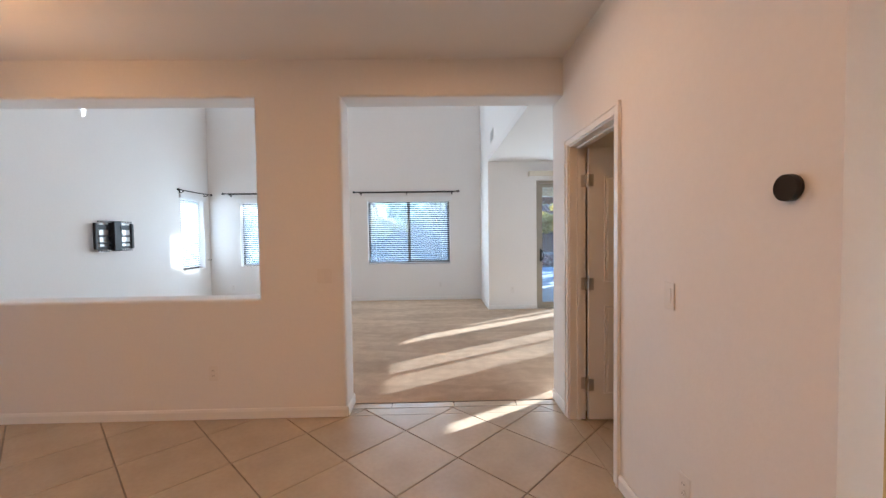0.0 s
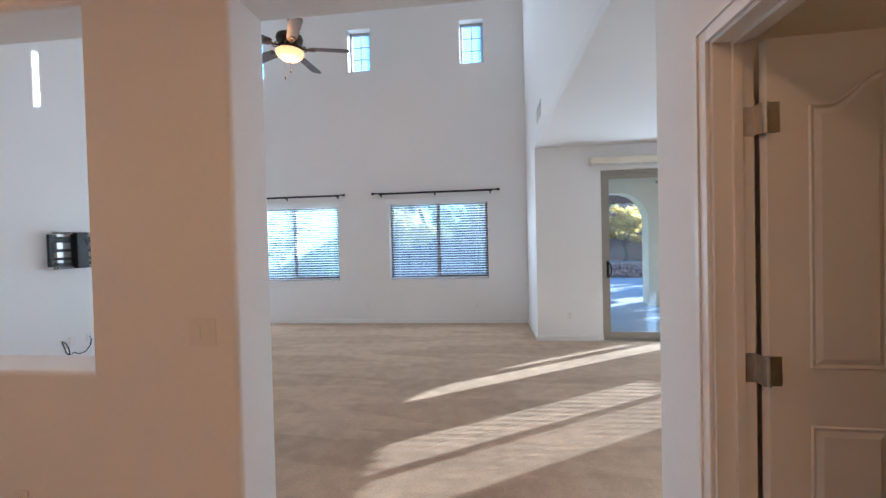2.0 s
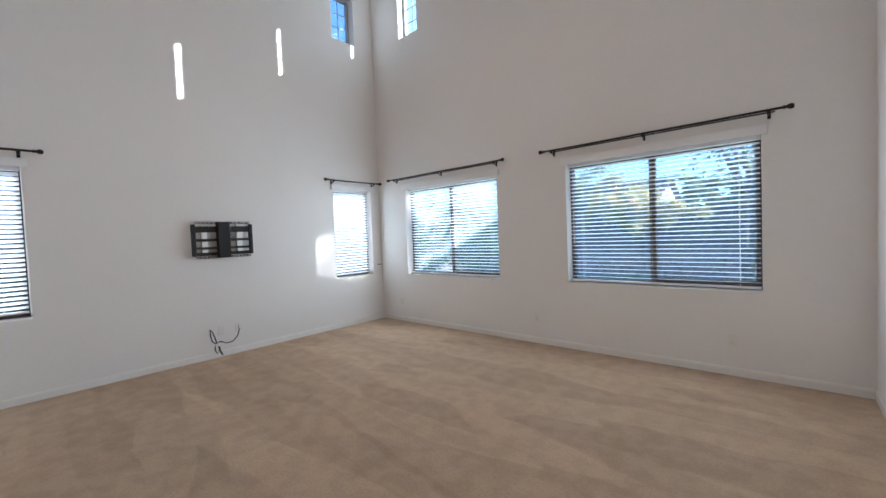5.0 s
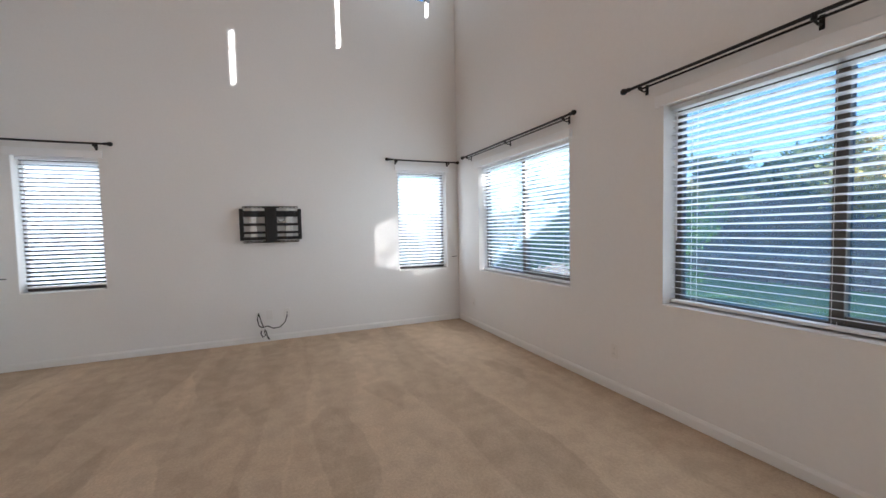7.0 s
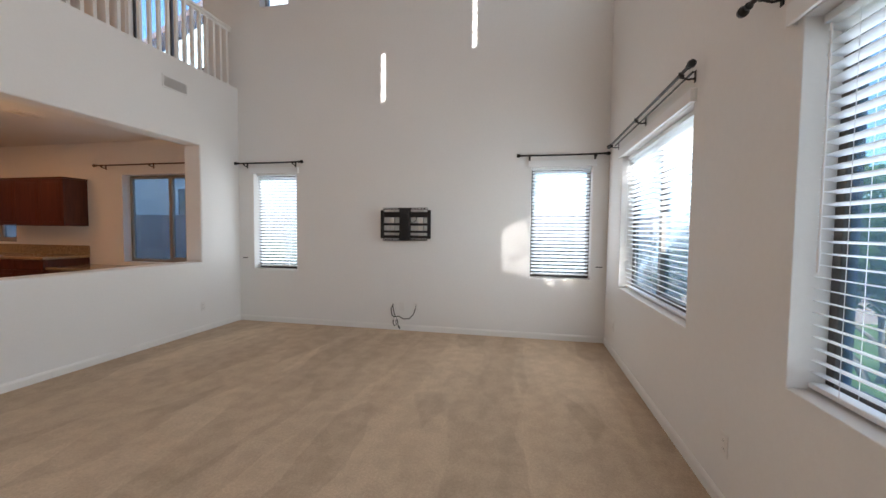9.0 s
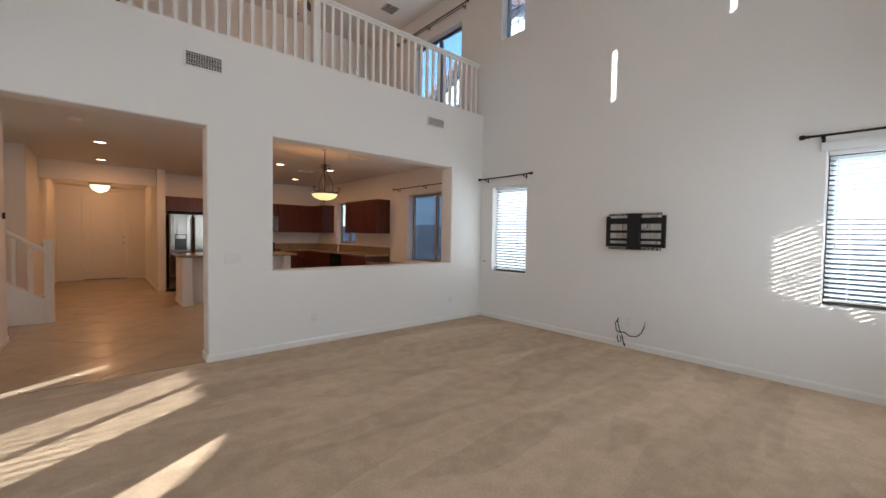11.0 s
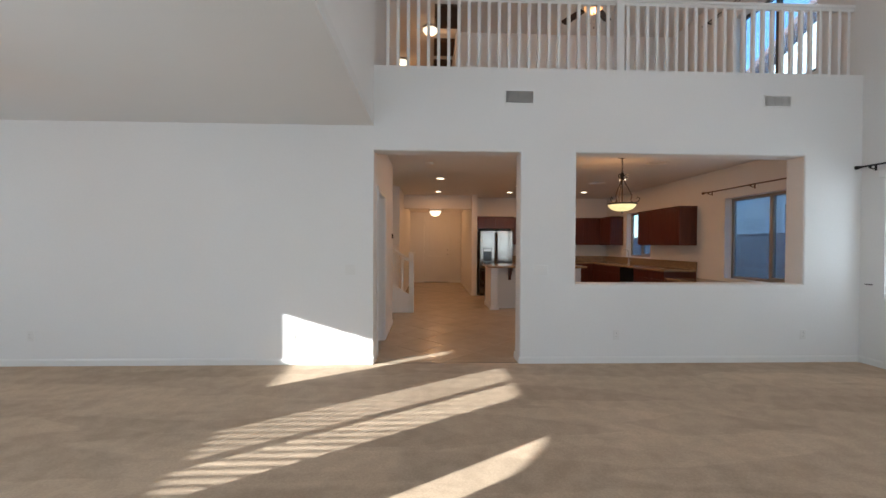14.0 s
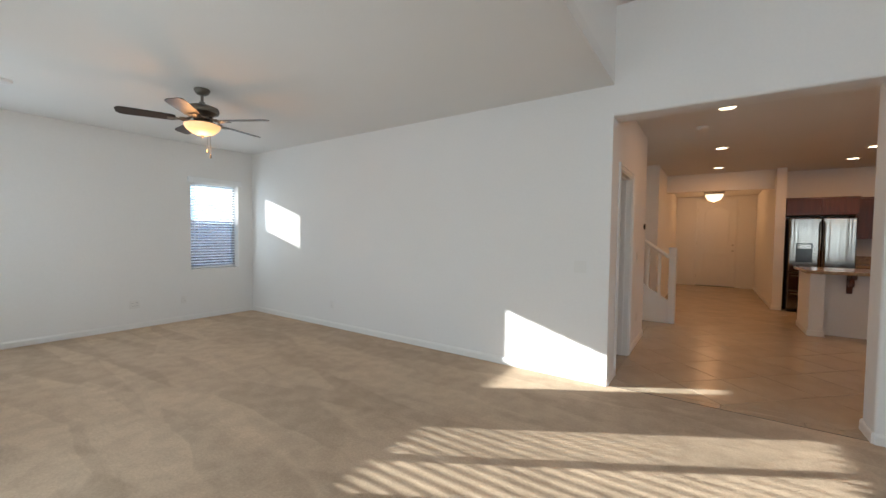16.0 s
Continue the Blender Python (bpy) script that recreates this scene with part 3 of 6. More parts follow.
# ---- the patio door ----
def patio_door():
    d = thing("patio_sliding_door", "two-panel sliding glass door with taupe metal frame, closed", "sliding door", north(0, DY))
    u0, u1, z0, z1 = SD
    c = 3.16
    bm = bmesh.new()
    y0, y1, t = 0.02, 0.13, 0.05
    box(bm, u0 + 0.002, y0, 0.0, u0 + t, y1, z1 - 0.002, 0.004)
    box(bm, u1 - t, y0, 0.0, u1 - 0.002, y1, z1 - 0.002, 0.004)
    box(bm, u0 + t, y0, z1 - t, u1 - t, y1, z1 - 0.002, 0.004)
    part("frame", bm, BRONZE, d)
    bm = bmesh.new()
    box(bm, u0 + t, y0, 0.0, u1 - t, y1, 0.03, 0.004)
    for y in (0.045, 0.075, 0.105):
        box(bm, u0 + t, y - 0.004, 0.03, u1 - t, y + 0.004, 0.042)
    part("threshold_track", bm, BRONZE, d)
    for a, b, y, name in ((u0 + t, c + 0.04, 0.03, "sliding_panel"), (c - 0.03, u1 - t, 0.082, "fixed_panel")):
        s = 0.062
        bm = bmesh.new()
        box(bm, a, y, 0.043, a + s, y + 0.038, z1 - t - 0.006, 0.004)
        box(bm, b - s, y, 0.043, b, y + 0.038, z1 - t - 0.006, 0.004)
        box(bm, a + s, y, 0.043, b - s, y + 0.038, 0.043 + 0.075, 0.004)
        box(bm, a + s, y, z1 - t - 0.07, b - s, y + 0.038, z1 - t - 0.006, 0.004)
        p = part(name, bm, BRONZE, d)
        bm = bmesh.new()
        box(bm, a + s, y + 0.016, 0.118, b - s, y + 0.022, z1 - t - 0.07)
        g = part("glass", bm, DOORGLASS, p)
        g.visible_shadow = False
        if name == "sliding_panel":
            bm = bmesh.new()
            tube(bm, [(a + 0.03, y - 0.002, 1.1), (a + 0.035, y - 0.03, 1.095), (a + 0.06, y - 0.045, 1.06), (a + 0.072, y - 0.048, 1.0), (a + 0.06, y - 0.045, 0.94), (a + 0.035, y - 0.03, 0.905), (a + 0.03, y - 0.002, 0.9)], 0.011, 10)
            box(bm, a + 0.014, y - 0.006, 0.88, a + 0.048, y, 1.12, 0.003)
            part("pull_handle", bm, BLACK, p, "black curved pull handle", smooth=40)
    return d


patio_door()
v = thing("blind_valance", "cream vertical-blind valance above the patio door", "valance", north(0, DY))
bm = bmesh.new()
box(bm, 2.13, -0.13, 2.455, 4.12, -0.118, 2.545, 0.004)
box(bm, 2.13, -0.118, 2.455, 2.142, -0.001, 2.545, 0.003)
box(bm, 4.108, -0.118, 2.455, 4.12, -0.001, 2.545, 0.003)
box(bm, 2.142, -0.118, 2.533, 4.108, -0.001, 2.545)
part("cover", bm, VANE, v)
bm = bmesh.new()
box(bm, 2.16, -0.08, 2.49, 4.09, -0.04, 2.53, 0.003)
part("head_track", bm, TRIM, v)
bm = bmesh.new()
for k in range(9):
    box(bm, 3.99 + 0.012 * k, -0.11, 0.03, 3.993 + 0.012 * k, -0.015, 2.48)
part("stacked_vanes", bm, VANE, v)
bm = bmesh.new()
rod(bm, (3.86, -0.05, 0.04), (3.96, -0.012, 0.72), 0.011)
w = thing("security_bar", "black metal bar leaning against the patio door jamb", "bar", north(0, DY))
part("bar", bm, BLACK, w)
bm = bmesh.new()
rod(bm, (3.852, -0.053, 0.0), (3.862, -0.05, 0.05), 0.018, 0.014)
part("rubber_foot", bm, BLACK, w)


# ---- trim ----
def baseboard(name, axis, a, u0, u1, out, h=0.078):
    """A run of white baseboard with an eased top, on the room side (out) of the face at a."""
    bm = bmesh.new()
    prof = [(0, 0.001), (0.013, 0.001), (0.013, h - 0.02), (0.008, h - 0.006), (0.005, h), (0, h)]
    ends = []
    for u in (u0, u1):
        ends.append([bm.verts.new((a + out * d, u, z) if axis == "x" else (u, a + out * d, z)) for d, z in prof])
    for k in range(len(prof)):
        q = (k + 1) % len(prof)
        bm.faces.new((ends[0][k], ends[0][q], ends[1][q], ends[1][k]))
    bm.faces.new(ends[0])
    bm.faces.new(ends[1][::-1])
    return solid(name, bm, TRIM, "white painted baseboard along the wall", "baseboard")


n = 0
for axis, a, u0, u1, out in (
    ("x", WX, SY, NY, 1), ("y", NY, WX + 0.013, JX - 0.013, -1), ("x", JX, DY - 0.013, NY, -1), ("y", DY, JX - 0.013, SD[0], -1),
    ("y", DY, SD[1], EX, -1), ("x", EX, SY, DY - 0.013, -1), ("y", SY, JX, EX - 0.013, 1), ("y", SY, WX + 0.013, OPEN[0], 1),
    ("x", OPEN[0], KY, SY, 1), ("y", KY, WX, OPEN[0], -1), ("x", JX, HALL, 2.81, -1), ("x", JX, 3.685, SY, -1),
    ("x", 1.45, -5.65, -0.72, -1), ("y", -5.65, -0.4, -0.06, 1), ("y", -5.65, 1.01, 1.437, 1), ("x", -0.4, -5.637, -2.05, 1), ("y", -2.05, -0.55, -0.387, 1)):
    n += 1
    baseboard(f"baseboard_{n}", axis, a, u0, u1, out)


# ---- door to the small room ----
def casing(bm, y0, y1, z1, x, out, w=0.06):
    for a, b, z0, zz in ((y0 - w, y0, 0.0, z1 + w), (y1, y1 + w, 0.0, z1 + w), (y0, y1, z1, z1 + w)):
        box(bm, x, a, z0, x + out * 0.012, b, zz, 0.003)
    k = 0.02
    for a, b, z0, zz in ((y0 - w, y0 - w + k, 0.0, z1 + w), (y1 + w - k, y1 + w, 0.0, z1 + w), (y0 - w + k, y1 + w - k, z1 + w - k, z1 + w)):
        box(bm, x + out * 0.012, a, z0, x + out * 0.019, b, zz, 0.002)


fr = thing("door_frame_1", "white painted door casing and jamb in the hall wall", "door frame", kind="structure")
bm = bmesh.new()
casing(bm, 2.872, 3.622, 2.045, JX, -1)
part("casing", bm, TRIM, fr)
bm = bmesh.new()
box(bm, JX + 0.001, 2.871, 0.0, JX + 0.119, 2.886, 2.048, 0.001)
box(bm, JX + 0.001, 3.608, 0.0, JX + 0.119, 3.624, 2.048, 0.001)
box(bm, JX + 0.001, 2.886, 2.034, JX + 0.119, 3.608, 2.049, 0.001)
box(bm, JX + 0.055, 2.886, 0.0, JX + 0.08, 2.898, 2.034, 0.001)
box(bm, JX + 0.055, 3.596, 0.0, JX + 0.08, 3.608, 2.034, 0.001)
box(bm, JX + 0.055, 2.898, 2.022, JX + 0.08, 3.596, 2.034, 0.001)
part("jamb", bm, TRIM, fr)


def panel_shape(bm, x0, x1, z0, z1, arch, y, s, side=0):
    """A raised panel with a moulded groove; arch: rise of its curved top."""
    def ring(ins, d):
        pts = [(x0 + ins, z0 + ins), (x1 - ins, z0 + ins)]
        for k in range(11):
            f = k / 10
            u = x1 - ins + (x0 - x1 + 2 * ins) * f
            g = f if side < 0 else 1 - f if side > 0 else None
            lift = 0.5 - 0.5 * math.cos(2 * math.pi * f) if g is None else 0.5 + 0.5 * math.cos(math.pi * min(1.0, g * 1.25))
            pts.append((u, z1 - ins + arch * (lift - 1)))
        return [bm.verts.new((u, y + s * d, z)) for u, z in pts]
    rings = [ring(0, -0.001), ring(0.004, 0.005), ring(0.014, 0.001), ring(0.03, 0.007)]
    for lo, hi in zip(rings, rings[1:]):
        for k in range(len(lo)):
            q = (k + 1) % len(lo)
            bm.faces.new((lo[k], lo[q], hi[q], hi[k]))
    bm.faces.new(rings[-1])


def leaf(name, label, m, w, h, four=True, material=TRIM):
    """A moulded door leaf; its hinge edge at local x = 0, faces at y = -0.035 and 0."""
    d = thing(name, label, "door", m)
    bm = bmesh.new()
    box(bm, 0, -0.035, 0.008, w, 0, h, 0.002)
    b = part("leaf", bm, material, d)
    if four:
        mid = w / 2
        for x0, x1 in ((0.11, mid - 0.045), (mid + 0.045, w - 0.11)):
            for z0, z1, a in ((0.2, 0.86, 0.0), (1.03, 1.9, 0.09)):
                bm = bmesh.new()
                panel_shape(bm, x0, x1, z0, z1, a, -0.035, -1, -1 if x0 < mid else 1)
                panel_shape(bm, x0, x1, z0, z1, a, 0.0, 1, -1 if x0 < mid else 1)
                part("panel", bm, material, b)
    return d, b


door, lf = leaf("hall_door", "white four-panel door with arched upper panels, standing open", pose(JX + 0.131, 3.606, 0.006, 0, 0, -2), 0.72, 2.015)
for z in (0.27, 1.02, 1.78):
    bm = bmesh.new()
    rod(bm, (-0.006, -0.042, z - 0.045), (-0.006, -0.042, z + 0.045), 0.007)
    box(bm, -0.002, -0.0365, z - 0.045, 0.035, -0.0352, z + 0.045, 0.0005)
    box(bm, -0.05, -0.002, z - 0.045, -0.014, 0.0, z + 0.045, 0.0005)
    box(bm, -0.016, -0.04, z - 0.045, -0.013, 0.0, z + 0.045, 0.0005)
    part("hinge", bm, NICKEL, door, "worn metal butt hinge")
for s in (-1, 1):
    bm = bmesh.new()
    y = -0.035 if s < 0 else 0.0
    rod(bm, (0.66, y, 0.95), (0.66, y + s * 0.008, 0.95), 0.03, seg=20)
    rod(bm, (0.66, y + s * 0.008, 0.95), (0.66, y + s * 0.045, 0.95), 0.011, seg=14)
    tube(bm, [(0.66, y + s * 0.045, 0.95), (0.62, y + s * 0.05, 0.951), (0.56, y + s * 0.048, 0.948)], 0.009, 10)
    part("lever_handle", bm, NICKEL, door, "satin metal lever handle", smooth=40)


# ---- wall plates, vents, thermostat ----
def plate(m, gangs, kind, label):
    """A wall plate; local y points into the room, z up, centred on the origin."""
    w = 0.07 + 0.046 * (gangs - 1)
    p = thing({"switch": "light_switch", "outlet": "wall_outlet", "blank": "wall_plate"}[kind], label, {"switch": "light switch", "outlet": "outlet", "blank": "wall plate"}[kind], m, {"switch": "light switches", "outlet": "wall outlets", "blank": ""}[kind])
    bm = bmesh.new()
    box(bm, -w / 2, 0.0005, -0.057, w / 2, 0.006, 0.057, 0.002)
    part("cover", bm, PLATE, p)
    for g in range(gangs):
        x = (g - (gangs - 1) / 2) * 0.046
        if kind == "switch":
            bm = bmesh.new()
            box(bm, x - 0.017, 0.006, -0.033, x + 0.017, 0.0095, 0.033, 0.001)
            part("rocker", bm, PLATE, p)
        if kind == "outlet":
            for z in (-0.02, 0.02):
                bm = bmesh.new()
                rod(bm, (x, 0.006, z), (x, 0.0085, z), 0.0165, seg=16)
                part("socket", bm, PLATE, p)
                bm = bmesh.new()
                for dx in (-0.006, 0.006):
                    box(bm, x + dx - 0.001, 0.0082, z - 0.003, x + dx + 0.001, 0.0088, z + 0.006)
                part("slot", bm, BLACK, p)
    return p


def on_south(x, z):     # on the great room side of the south wall
    return pose(x, SY, z, 0, 0, 0)


def on_kitchen(x, z):   # on the kitchen side of it
    return pose(x, KY, z, 0, 0, 180)


def on_west(y, z):
    return pose(WX, y, z, 0, 0, -90)


def on_east(y, z):
    return pose(EX, y, z, 0, 0, 90)


def on_hall(y, z):
    return pose(JX, y, z, 0, 0, 90)


def on_north(x, z, y=NY):
    return pose(x, y, z, 0, 0, 180)


plate(on_south(-0.55, 1.09), 3, "switch", "white three-gang rocker switch on the white wall")
plate(on_south(1.65, 1.09), 2, "switch", "white two-gang rocker switch on the white wall")
plate(on_kitchen(-0.46, 1.1), 2, "switch", "white two-gang rocker switch beside the wide opening")
plate(on_hall(2.375, 1.13), 1, "switch", "white single rocker switch in the hall")
plate(on_hall(2.265, 0.36), 1, "outlet", "white outlet low on the hall wall")
for x in (-1.455, 2.305, 5.19, -3.72):
    plate(on_south(x, 0.335), 1, "outlet", "white outlet low on the white wall")
plate(on_kitchen(-1.33, 0.36), 1, "outlet", "white outlet below the pass-through")
plate(on_north(-0.32 - 1.15, 0.33), 1, "outlet", "white outlet below the windows")
plate(on_north(0.5, 0.33), 1, "outlet", "white outlet below the wide window")
plate(on_north(-3.95, 0.33), 1, "outlet", "white outlet in the window corner")
plate(on_north(1.83, 0.36, DY), 1, "outlet", "white outlet beside the patio door")
plate(on_east(5.72, 0.34), 2, "outlet", "white double outlet on the side wall")
plate(on_east(5.1, 0.33), 1, "outlet", "white outlet below the side window")
plate(on_west(6.545, 0.33), 1, "blank", "white cable plate below the television bracket")
plate(on_west(6.745, 0.335), 1, "outlet", "white outlet with a cable plugged in")

th = thing("thermostat", "round black glass thermostat on the hall wall", "thermostat", on_hall(1.815, 1.52))
bm = bmesh.new()
rod(bm, (0, 0.001, 0), (0, 0.012, 0), 0.037, 0.039, 40)
part("steel_ring", bm, BLACK, th, smooth=30)
bm = bmesh.new()
for a, b, ra, rb in ((0.012, 0.023, 0.039, 0.037),):
    rod(bm, (0, a, 0), (0, b, 0), ra, rb, 40)
part("dial", bm, mat("black_glass", (0.008, 0.008, 0.009), 0.06, var=0.1), th, smooth=30)


def register(m, w, h, label, fins=14, group="air registers"):
    """A louvred air register standing a little proud; local y points into the room."""
    r = thing("air_register", label, "air vent", m, group)
    bm = bmesh.new()
    e = 0.018
    for x0, z0, x1, z1 in ((-w / 2, -h / 2, w / 2, -h / 2 + e), (-w / 2, h / 2 - e, w / 2, h / 2), (-w / 2, -h / 2 + e, -w / 2 + e, h / 2 - e), (w / 2 - e, -h / 2 + e, w / 2, h / 2 - e)):
        box(bm, x0, 0.001, z0, x1, 0.01, z1, 0.002)
    part("frame", bm, TRIM, r)
    # a dark sheet paints the shade of the open duct behind the vanes
    bm = bmesh.new()
    box(bm, -w / 2 + e, 0.0005, -h / 2 + e, w / 2 - e, 0.0015, h / 2 - e)
    part("backing", bm, mat("duct_shade", (0.03, 0.029, 0.028), 0.8) if "duct_shade" not in bpy.data.materials else bpy.data.materials["duct_shade"], r)
    bm = bmesh.new()
    box(bm, -0.0011, 0.002, -h / 2 + e, 0.0011, 0.009, h / 2 - e)
    me = finish("vane", bm, TRIM)
    for k in range(fins):
        f = new("vane", me)
        f.parent = r
        f.matrix_basis = pose(-w / 2 + e + (w - 2 * e) * (k + 0.5) / fins, 0, 0, 0, 0, 25)
    for k in range(3):
        bm = bmesh.new()
        z = -h / 2 + e + (h - 2 * e) * (k + 0.5) / 3
        box(bm, -w / 2 + e, 0.009, z - 0.0012, w / 2 - e, 0.0105, z + 0.0012)
        part("cross_bar", bm, TRIM, r)
    return r


register(on_south(-0.29, 3.095), 0.35, 0.17, "white louvred register high on the wall", 22)
register(on_south(-3.365, 3.1), 0.35, 0.15, "white louvred register below the loft rail", 22)
register(pose(JX, 7.42, 3.08, 0, 0, 90), 0.35, 0.2, "white louvred register high above the patio door", 16)
register(pose(3.42, 7.3, LOW, -90, 0, 0), 0.32, 0.2, "white ceiling register near the patio door", 12)
register(pose(-3.8, 2.0, HIGH, -90, 0, 0), 0.32, 0.32, "white square ceiling register in the loft", 12)
register(pose(-3.0, 2.2, LOW, -90, 0, 0), 0.3, 0.2, "white ceiling register in the kitchen", 12)
register(pose(-2.9, 0.1, LOW, -90, 0, 0), 0.3, 0.2, "white ceiling register in the kitchen", 12)


# ---- lamps and fans ----
WARM = (1.0, 0.46, 0.18)
OPAL = mat("opal_glass_lit", (0.8, 0.62, 0.42), 0.35, emit=(1.0, 0.44, 0.16), power=0.2)
DISC = mat("lamp_disc_lit", (0.8, 0.7, 0.55), 0.5, emit=(1.0, 0.80, 0.55), power=1.3)
BOWL = mat("alabaster_bowl_lit", (0.75, 0.62, 0.42), 0.35, var=0.15, scale=9, emit=(1.0, 0.78, 0.36), power=0.2)
FLUSH = mat("frosted_bowl_lit", (0.8, 0.72, 0.6), 0.35, emit=(1.0, 0.82, 0.55), power=0.36)


def lamp(name, where, watts, size=0.13, color=WARM, down=True):
    l = new(name, bpy.data.lights.new(name, "AREA" if down else "POINT"))
    l.data.energy, l.data.color = watts, color
    if down:
        l.data.shape, l.data.size = "DISK", size
    else:
        l.data.shadow_soft_size = size
    l.location = where
    return l


def can_light(x, y, z=LOW, watts=1.6):
    c = thing("recessed_light", "lit white recessed can light in the ceiling", "ceiling light", pose(x, y, z), "recessed lights")
    bm = bmesh.new()
    lathe(bm, [(0.098, -0.0005), (0.096, -0.007), (0.08, -0.009), (0.074, -0.004), (0.072, -0.0005)], 36)
    part("trim_ring", bm, TRIM, c, smooth=40)
    bm = bmesh.new()
    bmesh.ops.create_circle(bm, cap_ends=True, segments=32, radius=0.073, matrix=pose(0, 0, -0.0025, 180))
    part("bulb_face", bm, DISC, c)
    lamp("recessed_lamp", (x, y, z - 0.012), watts)
    return c


for x, y in ((0.53, 2.72), (0.53, 0.5), (0.53, -1.5), (-1.31, -0.45), (-1.31, -1.5), (-3.2, -1.36), (-3.22, 0.6), (-2.18, 0.57)):
    can_light(x, y, watts=0.85 if y > 2 else 1.1)


def flush_light(x, y, z, watts, label, wide=1.0, tall=1.0):
    f = thing("flush_ceiling_light", label, "ceiling light", pose(x, y, z) @ Matrix.Diagonal((wide, wide, tall, 1)), "flush ceiling lights")
    bm = bmesh.new()
    lathe(bm, [(0.0, -0.0005), (0.165, -0.0005), (0.17, -0.02), (0.155, -0.035), (0.15, -0.03)], 36)
    part("metal_pan", bm, NICKEL, f, smooth=40)
    bm = bmesh.new()
    lathe(bm, [(0.152, -0.03), (0.14, -0.065), (0.105, -0.1), (0.055, -0.12), (0.0, -0.126)], 36)
    part("glass_bowl", bm, FLUSH, f, smooth=60)
    bm = bmesh.new()
    lathe(bm, [(0.0, -0.124), (0.012, -0.128), (0.009, -0.14), (0.0, -0.146)], 14)
    part("finial", bm, NICKEL, f, smooth=60)
    lamp("flush_lamp", (x, y, z - 0.17 * tall), watts, 0.09, down=False)
    return f


flush_light(0.56, -4.4, 2.55, 2.2, "lit dome ceiling light by the front door", 1.3, 1.9)
flush_light(0.75, 0.44, HIGH, 1.1, "lit dome ceiling light on the loft landing")
flush_light(1.43, -0.98, HIGH, 1.1, "lit dome ceiling light on the loft landing")
flush_light(2.45, 2.75, LOW - 0.02, 0.4, "lit dome ceiling light in the small room")


def ceiling_fan(x, y, z, drop, turn, label, metal=NICKEL, watts=3.0, bowl=OPAL, wide=1.0, tall=1.0):
    """Five-bladed fan: canopy, downrod, motor, blade irons, blades and a lit glass bowl."""
    f = thing("ceiling_fan", label, "ceiling fan", pose(x, y, z) @ Matrix.Diagonal((wide, wide, tall, 1)), "ceiling fans")
    bm = bmesh.new()
    lathe(bm, [(0.0, -0.0005), (0.068, -0.0005), (0.07, -0.018), (0.05, -0.05), (0.03, -0.062), (0.0, -0.062)], 28)
    part("canopy", bm, metal, f, smooth=40)
    bm = bmesh.new()
    rod(bm, (0, 0, -0.06), (0, 0, -drop), 0.0125, seg=14)
    part("downrod", bm, metal, f, smooth=40)
    h = -drop
    bm = bmesh.new()
    lathe(bm, [(0.0, h + 0.03), (0.025, h + 0.03), (0.03, h), (0.09, h - 0.008), (0.14, h - 0.03), (0.148, h - 0.06), (0.14, h - 0.085), (0.1, h - 0.1), (0.075, h - 0.125), (0.08, h - 0.15), (0.06, h - 0.165), (0.0, h - 0.165)], 36)
    part("motor_housing", bm, metal, f, smooth=40)
    for k in range(5):
        a = turn + 72 * k
        bm = bmesh.new()
        tube(bm, [(0.07, 0, h - 0.12), (0.11, 0.0, h - 0.15), (0.16, 0.0, h - 0.172), (0.24, 0, h - 0.171)], 0.011, 8)
        for w in (-1, 1):
            tube(bm, [(0.1, w * 0.012, h - 0.15)] + [(0.15 + 0.034 * math.cos(q), w * (0.036 + 0.026 * math.sin(q)), h - 0.168) for q in (3.6, 4.4, 5.2, 6.1, 7.0, 7.9, 8.8)], 0.006, 6)
        box(bm, 0.2, -0.035, h - 0.177, 0.28, 0.035, h - 0.171, 0.002)
        b = part("blade_iron", bm, metal, f, smooth=40)
        b.matrix_basis = pose(0, 0, 0, 0, 0, a)
        bm = bmesh.new()
        out = [(0.215, -0.05), (0.25, -0.06), (0.60, -0.072), (0.64, -0.066), (0.665, -0.035), (0.665, 0.035), (0.64, 0.066), (0.60, 0.072), (0.25, 0.06), (0.215, 0.05)]
        lo = [bm.verts.new((u, v, -0.004)) for u, v in out]
        hi = [bm.verts.new((u, v, 0.003)) for u, v in out]
        bm.faces.new(lo[::-1])
        bm.faces.new(hi)
        for q in range(len(out)):
            w = (q + 1) % len(out)
            bm.faces.new((lo[q], lo[w], hi[w], hi[q]))
        b = part("blade", bm, BLADE, f, "dark walnut fan blade")
        b.matrix_basis = pose(0, 0, h - 0.163, 0, 0, a) @ pose(0, 0, 0, 12, 0, 0)
    bm = bmesh.new()
    lathe(bm, [(0.06, h - 0.165), (0.065, h - 0.185), (0.13, h - 0.19), (0.14, h - 0.2), (0.0, h - 0.2)], 32)
    part("light_fitter", bm, metal, f, smooth=40)
    bm = bmesh.new()
    lathe(bm, [(0.138, h - 0.198), (0.156, h - 0.206), (0.154, h - 0.226), (0.135, h - 0.256), (0.1, h - 0.284), (0.055, h - 0.304), (0.0, h - 0.312)], 36)
    part("glass_bowl", bm, bowl, f, "lit amber glass bowl", smooth=60)
    bm = bmesh.new()
    lathe(bm, [(0.0, h - 0.308), (0.014, h - 0.314), (0.01, h - 0.33), (0.0, h - 0.338)], 14)
    part("finial", bm, metal, f, smooth=60)
